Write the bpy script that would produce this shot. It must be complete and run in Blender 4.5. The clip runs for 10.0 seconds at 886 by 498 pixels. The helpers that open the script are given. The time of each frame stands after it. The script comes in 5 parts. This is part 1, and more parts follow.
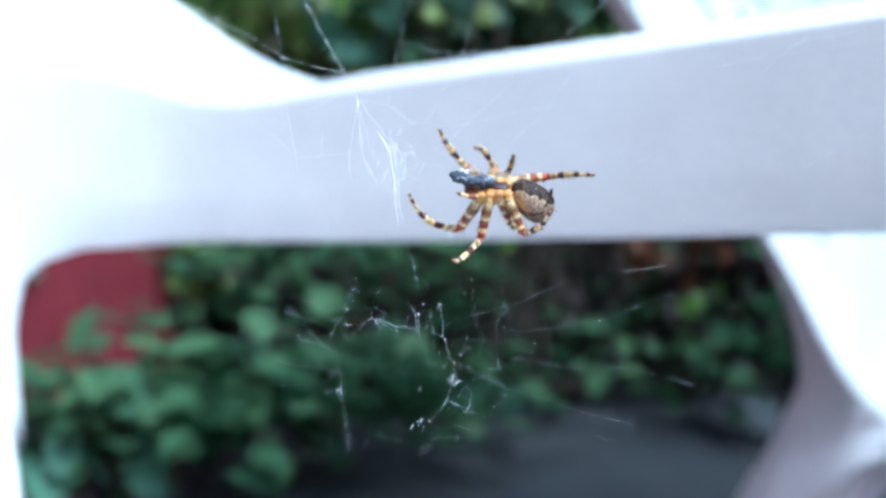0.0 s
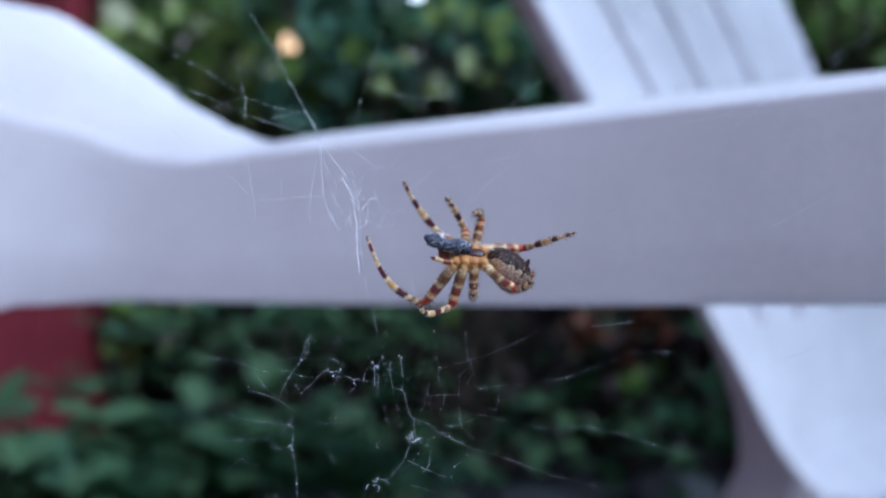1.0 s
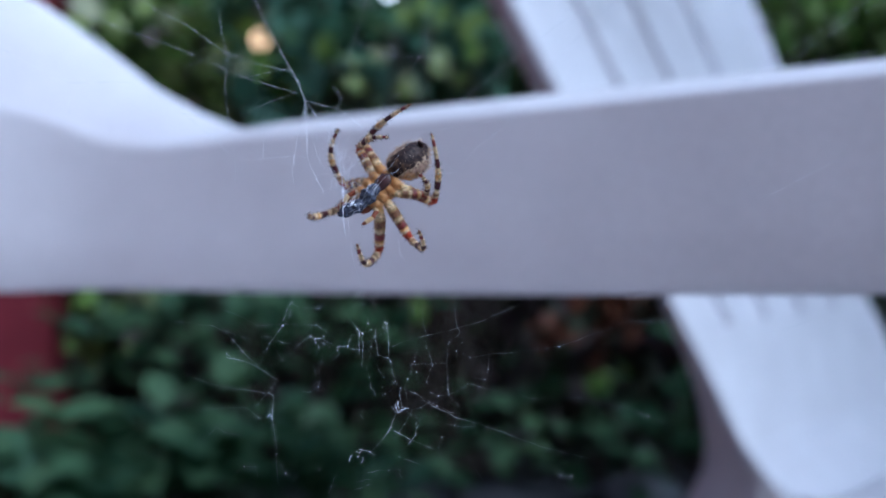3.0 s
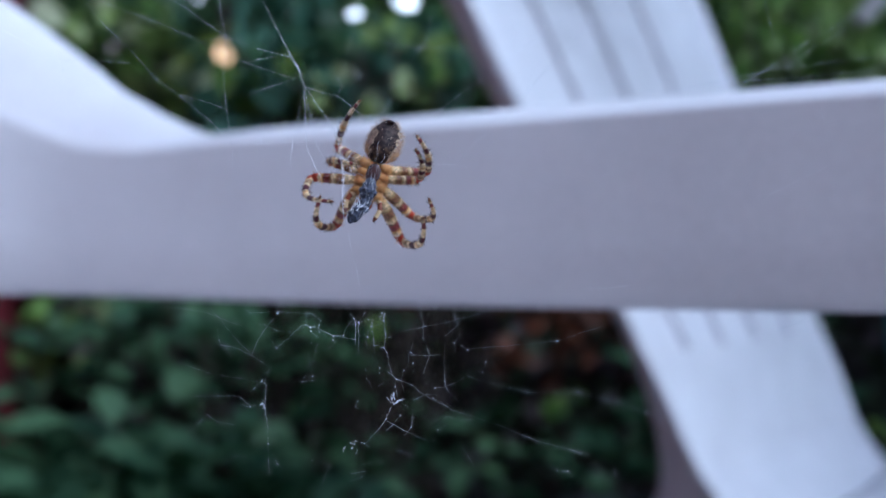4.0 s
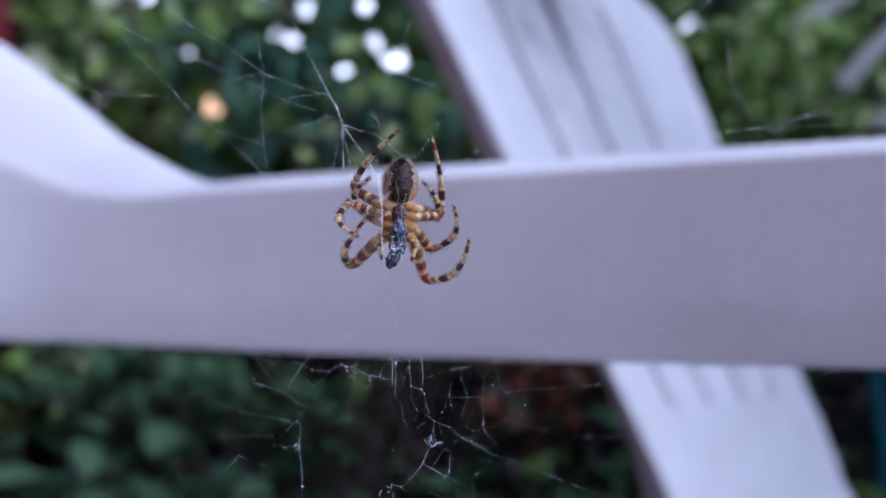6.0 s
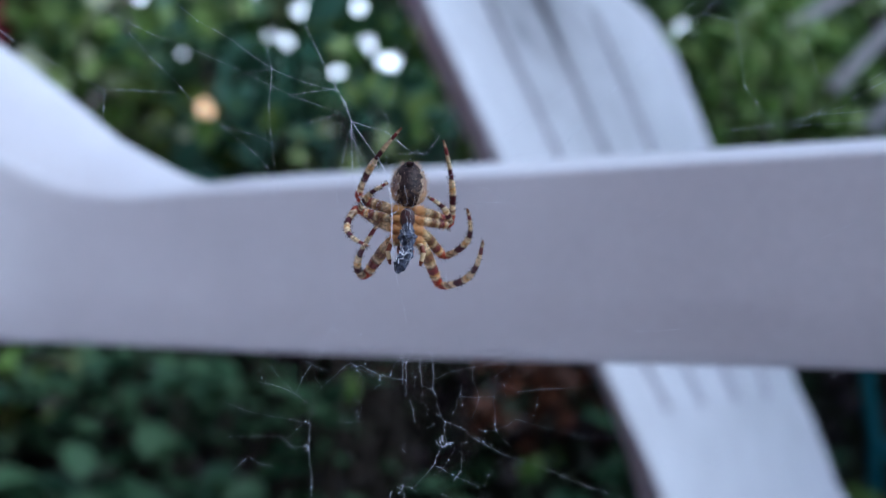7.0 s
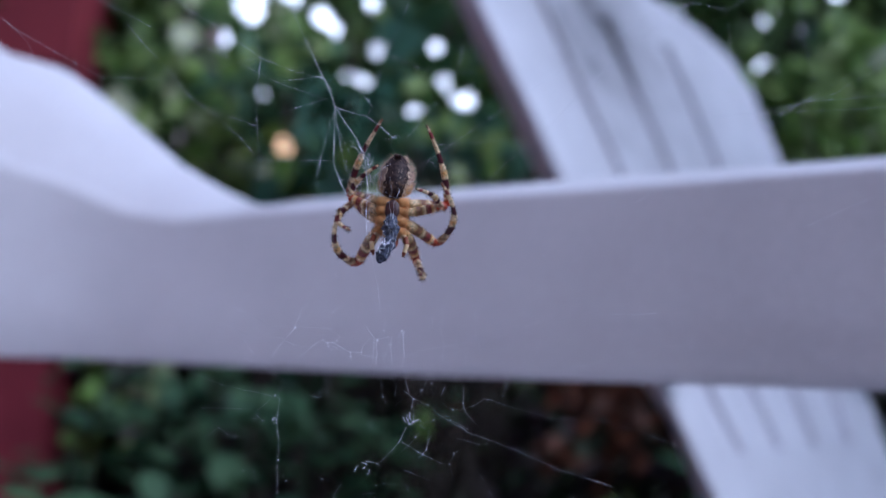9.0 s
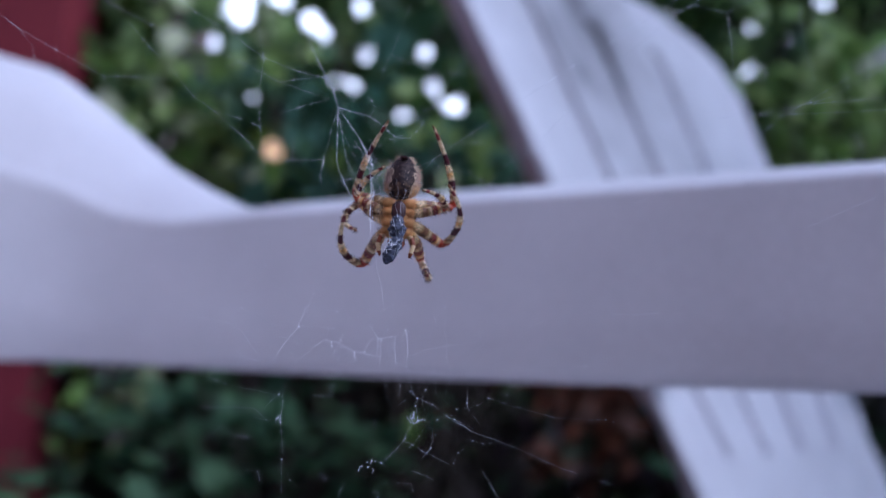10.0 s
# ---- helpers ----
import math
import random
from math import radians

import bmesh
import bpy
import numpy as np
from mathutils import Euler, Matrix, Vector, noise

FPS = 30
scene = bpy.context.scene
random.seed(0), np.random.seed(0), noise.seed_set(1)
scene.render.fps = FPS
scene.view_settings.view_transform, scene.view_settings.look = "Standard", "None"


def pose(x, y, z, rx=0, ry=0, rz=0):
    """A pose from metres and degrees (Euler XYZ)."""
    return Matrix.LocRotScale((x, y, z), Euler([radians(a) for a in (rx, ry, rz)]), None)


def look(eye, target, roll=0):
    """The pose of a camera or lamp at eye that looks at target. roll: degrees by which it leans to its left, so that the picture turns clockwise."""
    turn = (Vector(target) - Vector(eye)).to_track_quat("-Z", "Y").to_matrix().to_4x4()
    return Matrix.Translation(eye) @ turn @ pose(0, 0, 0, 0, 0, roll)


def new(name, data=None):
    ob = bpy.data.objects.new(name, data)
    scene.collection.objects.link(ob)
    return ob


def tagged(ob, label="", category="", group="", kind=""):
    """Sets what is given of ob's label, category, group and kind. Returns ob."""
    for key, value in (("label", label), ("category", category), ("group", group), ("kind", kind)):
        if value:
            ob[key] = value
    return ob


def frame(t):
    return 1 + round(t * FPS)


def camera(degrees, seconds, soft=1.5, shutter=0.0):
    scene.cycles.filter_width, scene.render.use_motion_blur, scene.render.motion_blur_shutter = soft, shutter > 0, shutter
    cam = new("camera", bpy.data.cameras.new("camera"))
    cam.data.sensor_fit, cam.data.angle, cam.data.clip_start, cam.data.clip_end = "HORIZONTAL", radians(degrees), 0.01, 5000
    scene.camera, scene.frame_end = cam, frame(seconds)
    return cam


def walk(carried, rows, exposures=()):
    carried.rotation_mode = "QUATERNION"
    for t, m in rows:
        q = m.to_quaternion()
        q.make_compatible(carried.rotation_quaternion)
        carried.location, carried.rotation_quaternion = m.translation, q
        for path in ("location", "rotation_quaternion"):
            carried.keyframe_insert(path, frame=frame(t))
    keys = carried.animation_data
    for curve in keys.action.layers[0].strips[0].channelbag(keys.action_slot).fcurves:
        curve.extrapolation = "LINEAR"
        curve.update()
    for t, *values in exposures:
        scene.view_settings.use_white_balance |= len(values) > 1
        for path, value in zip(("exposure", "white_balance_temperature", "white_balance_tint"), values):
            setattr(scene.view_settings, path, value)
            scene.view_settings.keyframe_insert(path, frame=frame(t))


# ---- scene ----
cam = camera(50.0, 10.0)
cam.data.dof.use_dof = True
cam.data.dof.focus_distance = 0.1
cam.data.dof.aperture_fstop = 18.0
PATH = [
    (0, pose(0.00855, -0.01096, 0.62780, 82.633, 2.405, 5.261)),
    (0.5, pose(0.00679, -0.00864, 0.62733, 85.648, 1.333, 3.060)),
    (1, pose(0.00580, -0.00691, 0.62479, 86.895, 0.497, 1.987)),
    (1.5, pose(0.00611, -0.00636, 0.62253, 86.487, 0.246, 1.136)),
    (2, pose(0.00503, -0.00490, 0.62260, 86.778, -0.044, 0.880)),
    (2.2, pose(0.00477, -0.00394, 0.62196, 86.894, 0.030, 0.590)),
    (3.3, pose(0.00260, -0.00300, 0.61996, 87.158, -0.746, -0.242)),
    (3.5, pose(0.00202, -0.00420, 0.61952, 87.568, -1.040, -0.600)),
    (4, pose(-0.00119, -0.00191, 0.61673, 88.406, -2.020, -2.419)),
    (4.5, pose(-0.00429, 0.00032, 0.61422, 89.710, -2.566, -4.162)),
    (5, pose(-0.00600, -0.00015, 0.61276, 90.179, -2.757, -4.534)),
    (5.5, pose(-0.00717, 0.00012, 0.61306, 90.619, -2.771, -3.890)),
    (5.7, pose(-0.00680, -0.00041, 0.61460, 91.522, -2.917, -3.376)),
    (6.8, pose(-0.00895, 0.00037, 0.61457, 92.143, -3.091, -4.007)),
    (7, pose(-0.00899, 0.00103, 0.61413, 92.027, -3.018, -3.950)),
    (7.5, pose(-0.00909, 0.00081, 0.61362, 92.339, -2.963, -4.371)),
    (8, pose(-0.00537, 0.00101, 0.60678, 93.779, -3.925, -3.134)),
    (8.5, pose(0.00271, 0.00248, 0.60855, 93.781, -3.981, 0.681)),
    (9, pose(0.00241, 0.00028, 0.60843, 94.164, -3.882, 0.722)),
    (9.5, pose(0.00156, -0.00040, 0.60802, 94.490, -4.100, 0.306)),
    (10, pose(0.00079, 0.00015, 0.60776, 94.509, -3.999, -0.009)),
]
EXPOSURES = [(0, 1.68, 5190, -9), (0.2, 1.48, 5340, -3), (0.5, 0.93, 5240, -1), (1.0, 0.61, 5150, 7), (1.5, 0.44, 5170, 3), (2.0, 0.48, 5150, 6), (3.5, 0.52, 5090, 6), (5.0, 0.48, 5280, 15), (5.5, 0.48, 5300, 23), (7.0, 0.38, 5140, 5), (7.5, 0.37, 5140, 9), (8.0, 0.36, 5130, 5), (8.5, 0.26, 5170, 18), (9.0, 0.20, 5160, 16), (10.0, 0.14, 5140, 19)]
walk(cam, PATH, EXPOSURES)

# ---- world and light ----
world = bpy.data.worlds.new("world")
scene.world = world
world.use_nodes = True
wn = world.node_tree.nodes
sky = wn.new("ShaderNodeTexSky")
sky.sky_type = "NISHITA"
sky.sun_disc = False
sky.sun_elevation = radians(51)
sky.sun_rotation = radians(121)
wn["Background"].inputs["Strength"].default_value = 0.13
world.node_tree.links.new(sky.outputs["Color"], wn["Background"].inputs["Color"])
sun = new("sun", bpy.data.lights.new("sun", "SUN"))
sun.data.energy = 2.8
sun.data.angle = radians(40)
sun.data.color = (0.94, 0.97, 1.0)
sun.matrix_world = look((3.05, -1.85, 4.3), (0, 0, 0))


# ---- materials ----
def material(name, base, dark, scale, rough=0.6, bump=0.1, detail=6.0, metal=0.0, spec=0.5, bump_scale=None, trans=0.0, sss=0.0):
    """Two-scale mottled surface with fine relief."""
    m = bpy.data.materials.new(name)
    m.use_nodes = True
    n, l = m.node_tree.nodes, m.node_tree.links
    b = n["Principled BSDF"]
    tc = n.new("ShaderNodeTexCoord")
    big = n.new("ShaderNodeTexNoise")
    big.inputs["Scale"].default_value = scale
    big.inputs["Detail"].default_value = detail
    fine = n.new("ShaderNodeTexNoise")
    fine.inputs["Scale"].default_value = bump_scale or scale * 9
    fine.inputs["Detail"].default_value = 4.0
    ramp = n.new("ShaderNodeValToRGB")
    ramp.color_ramp.elements[0].position, ramp.color_ramp.elements[1].position = 0.32, 0.66
    ramp.color_ramp.elements[0].color, ramp.color_ramp.elements[1].color = (*dark, 1), (*base, 1)
    mix = n.new("ShaderNodeMath")
    mix.operation = "MULTIPLY_ADD"
    mix.inputs[1].default_value = 0.35
    l.new(tc.outputs["Object"], big.inputs["Vector"])
    l.new(tc.outputs["Object"], fine.inputs["Vector"])
    l.new(fine.outputs["Fac"], mix.inputs[0])
    scaled = n.new("ShaderNodeMath")
    scaled.operation = "MULTIPLY"
    scaled.inputs[1].default_value = 0.65
    l.new(big.outputs["Fac"], scaled.inputs[0])
    l.new(scaled.outputs[0], mix.inputs[2])
    l.new(mix.outputs[0], ramp.inputs["Fac"])
    l.new(ramp.outputs["Color"], b.inputs["Base Color"])
    b.inputs["Roughness"].default_value = rough
    b.inputs["Metallic"].default_value = metal
    b.inputs["Specular IOR Level"].default_value = spec
    if bump:
        bp = n.new("ShaderNodeBump")
        bp.inputs["Strength"].default_value = bump
        bp.inputs["Distance"].default_value = 0.002
        l.new(fine.outputs["Fac"], bp.inputs["Height"])
        l.new(bp.outputs["Normal"], b.inputs["Normal"])
    if sss:
        b.inputs["Subsurface Weight"].default_value = sss
        b.inputs["Subsurface Radius"].default_value = (0.6, 0.35, 0.15)
        b.inputs["Subsurface Scale"].default_value = 0.001
    return m


def leaf_material(name, lo, hi, glow=0.35):
    """Leaves: each its own green, some light passing through them."""
    m = bpy.data.materials.new(name)
    m.use_nodes = True
    n, l = m.node_tree.nodes, m.node_tree.links
    b = n["Principled BSDF"]
    geo = n.new("ShaderNodeNewGeometry")
    ramp = n.new("ShaderNodeValToRGB")
    ramp.color_ramp.elements[0].color, ramp.color_ramp.elements[1].color = (*lo, 1), (*hi, 1)
    l.new(geo.outputs["Random Per Island"], ramp.inputs["Fac"])
    tc = n.new("ShaderNodeTexCoord")
    no = n.new("ShaderNodeTexNoise")
    no.inputs["Scale"].default_value = 60
    l.new(tc.outputs["Object"], no.inputs["Vector"])
    mul = n.new("ShaderNodeMix")
    mul.data_type, mul.blend_type = "RGBA", "MULTIPLY"
    mul.inputs["Factor"].default_value = 0.5
    l.new(ramp.outputs["Color"], mul.inputs["A"])
    l.new(no.outputs["Fac"], mul.inputs["B"])
    l.new(mul.outputs["Result"], b.inputs["Base Color"])
    b.inputs["Roughness"].default_value = 0.5
    b.inputs["Specular IOR Level"].default_value = 0.3
    tr = n.new("ShaderNodeBsdfTranslucent")
    l.new(ramp.outputs["Color"], tr.inputs["Color"])
    ms = n.new("ShaderNodeMixShader")
    ms.inputs[0].default_value = glow
    l.new(b.outputs[0], ms.inputs[1])
    l.new(tr.outputs[0], ms.inputs[2])
    l.new(ms.outputs[0], n["Material Output"].inputs["Surface"])
    return m


PLASTIC = material("white_plastic", (0.765, 0.722, 0.742), (0.65, 0.608, 0.628), 17, rough=0.42, bump=0.08, bump_scale=420)


def mildewed(base, spots):
    """The plastic with grey mildew and painted shade round a few places: each x, y, z and reach."""
    m = base.copy()
    m.name = "mildewed_shaded_plastic"
    n, l = m.node_tree.nodes, m.node_tree.links
    tc = n.new("ShaderNodeTexCoord")
    stretch = n.new("ShaderNodeMapping")
    stretch.inputs["Scale"].default_value = (1, 1, 0.45)
    l.new(tc.outputs["Object"], stretch.inputs["Vector"])
    no = n.new("ShaderNodeTexNoise")
    no.inputs["Scale"].default_value = 22
    no.inputs["Detail"].default_value = 5
    l.new(stretch.outputs["Vector"], no.inputs["Vector"])
    colour = n["Color Ramp"].outputs["Color"]
    for x, y, z, size, most in spots:
        away = n.new("ShaderNodeVectorMath")
        away.operation = "DISTANCE"
        l.new(stretch.outputs["Vector"], away.inputs[0])
        away.inputs[1].default_value = (x, y, z * 0.45)
        near = n.new("ShaderNodeMapRange")
        near.interpolation_type = "SMOOTHSTEP"
        near.inputs["From Min"].default_value, near.inputs["From Max"].default_value = size, 0.0
        near.inputs["To Max"].default_value = most
        l.new(away.outputs["Value"], near.inputs["Value"])
        patch = n.new("ShaderNodeMath")
        patch.operation = "MULTIPLY"
        patch.use_clamp = True
        lift = n.new("ShaderNodeMath")
        lift.operation = "MULTIPLY_ADD"
        lift.inputs[1].default_value, lift.inputs[2].default_value = 2.4, -0.3
        l.new(no.outputs["Fac"], lift.inputs[0])
        l.new(near.outputs["Result"], patch.inputs[0])
        l.new(lift.outputs[0], patch.inputs[1])
        mx = n.new("ShaderNodeMix")
        mx.data_type = "RGBA"
        mx.inputs["B"].default_value = (0.11, 0.095, 0.10, 1)
        l.new(patch.outputs[0], mx.inputs["Factor"])
        l.new(colour, mx.inputs["A"])
        colour = mx.outputs["Result"]
    l.new(colour, n["Principled BSDF"].inputs["Base Color"])
    return m


# the first, broad spot also darkens the top for shade; the rest is mildew
MILDEWED_SHADED = mildewed(PLASTIC, [(-0.48, -0.03, 1.03, 0.30, 0.52), (-0.49, -0.02, 1.045, 0.085, 0.8), (-0.45, -0.10, 0.96, 0.07, 0.4), (-0.44, -0.01, 0.94, 0.05, 0.4)])
RED = material("red_paint", (0.25, 0.030, 0.046), (0.17, 0.019, 0.030), 9, rough=0.55, bump=0.25, bump_scale=90)
RED_TRIM = material("red_trim_paint", (0.24, 0.03, 0.04), (0.17, 0.02, 0.03), 7, rough=0.5, bump=0.25, bump_scale=90)
PAVING = material("paving", (0.075, 0.075, 0.088), (0.042, 0.042, 0.052), 6, rough=0.85, bump=0.5, bump_scale=140)
BARK = material("bark", (0.10, 0.075, 0.06), (0.045, 0.035, 0.03), 30, rough=0.9, bump=0.6, bump_scale=160)
# brown of the added unseen wall, reddened to warm the light it bounces
UNSEEN_WALL = material("unseen_wall", (0.30, 0.15, 0.125), (0.21, 0.105, 0.085), 8, rough=0.9, bump=0.4, bump_scale=120)
GREY_WOOD = material("grey_wood", (0.60, 0.55, 0.54), (0.42, 0.37, 0.37), 12, rough=0.85, bump=0.4, bump_scale=120)
STONE = material("grey_stone", (0.20, 0.20, 0.225), (0.11, 0.11, 0.125), 14, rough=0.9, bump=0.5, bump_scale=120)
TEAL = material("teal_paint", (0.03, 0.22, 0.25), (0.02, 0.15, 0.18), 20, rough=0.4, bump=0.05)
LEAF = leaf_material("green_leaf", (0.05, 0.11, 0.045), (0.40, 0.58, 0.16), 0.45)
# purplish dark colour stands in for the shade low in the hedge
LEAF_SHADED = leaf_material("shaded_leaf", (0.095, 0.055, 0.072), (0.095, 0.125, 0.06), 0.25)
LEAF_BROAD = leaf_material("broad_green_leaf", (0.047, 0.115, 0.06), (0.155, 0.27, 0.125), 0.3)
LEAF_BLUE = leaf_material("bluish_green_leaf", (0.10, 0.235, 0.155), (0.21, 0.42, 0.28), 0.3)
# light green leaves, made brighter to stand in for sky-lit highlights
LEAF_LIGHT_LIT = leaf_material("light_green_lit_leaf", (0.20, 0.37, 0.07), (0.48, 0.60, 0.18), 0.35)
# near-white colour stands in for light glinting on the leaves
LEAF_GLINT = leaf_material("glint_leaf", (0.42, 0.55, 0.16), (0.82, 0.85, 0.55), 0.3)
LEAF_RUST = leaf_material("rust_leaf", (0.17, 0.065, 0.04), (0.36, 0.12, 0.06), 0.35)


# ---- helpers for parts ----
def obj(name, bm, mat, smooth=True):
    me = bpy.data.meshes.new(name)
    bmesh.ops.recalc_face_normals(bm, faces=bm.faces)
    for f in bm.faces:
        f.smooth = smooth
    bm.to_mesh(me)
    bm.free()
    for m in (mat if isinstance(mat, (list, tuple)) else [mat]):
        me.materials.append(m)
    return new(name, me)


def part(name, bm, mat, parent, label="", smooth=True):
    ob = obj(name, bm, mat, smooth)
    ob.parent = parent
    if label:
        ob["label"] = label
    return ob


def loft(bm, rings, closed=True, caps=True, mats=None):
    """Skin a row of point rings."""
    vs = [[bm.verts.new(p) for p in r] for r in rings]
    k = len(rings[0])
    for i, (a, b) in enumerate(zip(vs, vs[1:])):
        for j in range(k if closed else k - 1):
            f = bm.faces.new((a[j], a[(j + 1) % k], b[(j + 1) % k], b[j]))
            if mats:
                f.material_index = mats[i]
    if caps and closed:
        bm.faces.new(vs[0])
        bm.faces.new(vs[-1])
    return vs


def tube(bm, path, radii, k=8, mats=None):
    """A round tube along a path of points, its radius given point by point."""
    pts = [Vector(p) for p in path]
    rings = []
    side = None
    for i, p in enumerate(pts):
        d = (pts[min(i + 1, len(pts) - 1)] - pts[max(i - 1, 0)]).normalized()
        if side is None:
            side = d.orthogonal().normalized()
        side = (side - d * side.dot(d)).normalized()
        up = d.cross(side)
        r = radii[i] if isinstance(radii, (list, tuple)) else radii
        rings.append([p + (side * math.cos(a) + up * math.sin(a)) * r for a in (2 * math.pi * j / k for j in range(k))])
    loft(bm, rings, mats=mats)


def box(bm, lo, hi, bevel=0.0):
    c = [(a + b) / 2 for a, b in zip(lo, hi)]
    r = bmesh.ops.create_cube(bm, size=1.0, matrix=Matrix.Translation(c) @ Matrix.Diagonal((*[b - a for a, b in zip(lo, hi)], 1)))
    if bevel:
        es = {e for v in r["verts"] for e in v.link_edges}
        bmesh.ops.bevel(bm, geom=list(es), offset=bevel, segments=2, affect="EDGES", profile=0.6)


def lerp(table, x):
    """Piecewise linear look-up in rows of (x, y)."""
    xs, ys = zip(*table)
    return float(np.interp(x, xs, ys))


# ---- ground ----
bm = bmesh.new()
bmesh.ops.create_grid(bm, x_segments=2, y_segments=2, size=400)
ground = obj("ground", bm, PAVING, False)
tagged(ground, "dark grey paved ground in shade", "ground", kind="structure")

# ---- garden chairs ----
ARM_YAW = radians(10)
S0 = -0.2246
W0 = 0.607
# lower edge, crease and upper edge of an arm and its wing, by the way along the arm
ARM_LOW = [(-0.18, -0.12), (-0.1320, -0.12), (-0.1312, -0.10), (-0.1305, -0.0674), (-0.1285, -0.0560), (-0.1250, -0.0425), (-0.116, -0.0330), (-0.1, -0.0275), (-0.085, -0.0270), (-0.057, -0.0252), (0.0, -0.0224), (0.057, -0.0196), (0.12, -0.0161), (0.17, -0.0131), (0.24, -0.0084), (0.31, -0.0040), (0.42, 0.002)]
ARM_CREASE = [(-0.18, 0.095), (-0.13, 0.070), (-0.094, 0.0546), (-0.0703, 0.0486), (-0.0416, 0.0375), (-0.008, 0.0338), (0.02, 0.0344), (0.04, 0.0350), (0.06, 0.0357), (0.15, 0.0389), (0.20, 0.0408), (0.25, 0.0432), (0.31, 0.0455), (0.42, 0.0435)]
ARM_TOP = [(-0.18, 0.150), (-0.15, 0.125), (-0.127, 0.1083), (-0.104, 0.1023), (-0.077, 0.0829), (-0.043, 0.0600), (-0.015, 0.0495), (0.009, 0.0411), (0.015, 0.0394), (0.028, 0.0400), (0.04, 0.0409), (0.06, 0.0418), (0.13, 0.0440), (0.205, 0.0466), (0.25, 0.0481), (0.31, 0.0500), (0.42, 0.046)]
ARM_FLARE = [(-0.18, 0.040), (-0.148, 0.036), (-0.05, 0.026), (0.0, 0.018), (0.04, 0.015), (0.42, 0.015)]
ARM_DEEP = [(-0.18, 0.006), (-0.085, 0.006), (-0.03, 0.02), (0.04, 0.042), (0.40, 0.045), (0.42, 0.03)]


def arm_bend(s):
    """How far the arm's wing wraps inwards to the backrest."""
    return -4.0 * max(0.0, -0.02 - s) ** 2


def arm_point(s, o, w, side):
    u = -0.295 + (s - S0) * math.cos(ARM_YAW) - o * math.sin(ARM_YAW)
    v = 0.245 + (s - S0) * math.sin(ARM_YAW) + o * math.cos(ARM_YAW)
    return (u, v * side, w + W0)


def back_u(w):
    return -0.20 - (0.545 if w > 0.5 else 0.36) * (w - 0.50) + (0.05 * ((0.39 - w) / 0.06) ** 2 if w < 0.39 else 0.0)


def side_curl(w):
    """How far the backrest's sides curl forward."""
    return lerp([(0.30, 0.022), (0.34, 0.020), (0.38, 0.017), (0.42, 0.012), (0.46, 0.006), (0.50, 0.0)], w)


def back_half(w):
    return lerp([(0.30, 0.178), (0.34, 0.186), (0.38, 0.194), (0.42, 0.203), (0.46, 0.2075), (0.50, 0.2115), (0.56, 0.2265), (0.62, 0.2397), (0.75, 0.2725), (0.84, 0.2835), (0.92, 0.295), (1.06, 0.325)], w)


# top edge and lower edge of the side skirt, and how far the lower edge stands out
SKIRT = [(-0.446, 0.995, -0.486, 0.995, -0.012), (-0.359, 0.83, -0.399, 0.83, -0.012), (-0.243, 0.60, -0.278, 0.60, -0.010), (-0.204, 0.526, -0.222, 0.526, -0.010), (-0.192, 0.50, -0.212, 0.50, -0.010), (-0.168, 0.46, -0.198, 0.46, -0.016), (-0.148, 0.42, -0.190, 0.42, -0.022),
         (-0.134, 0.392, -0.186, 0.385, -0.020), (-0.112, 0.366, -0.188, 0.360, -0.016), (-0.100, 0.357, -0.2175, 0.294, -0.002), (-0.090, 0.352, -0.2436, 0.239, 0.010), (-0.07, 0.350, -0.32, 0.0, 0.06), (-0.05, 0.350, -0.265, 0.0, 0.055),
         (-0.04, 0.35, -0.19, 0.20, 0.010), (-0.03, 0.35, -0.155, 0.262, 0.003), (-0.02, 0.35, -0.12, 0.305, 0.002), (0.0, 0.35, -0.085, 0.326, 0.001), (0.05, 0.35, 0.0, 0.331, 0.001), (0.28, 0.352, 0.28, 0.325, 0.002)]


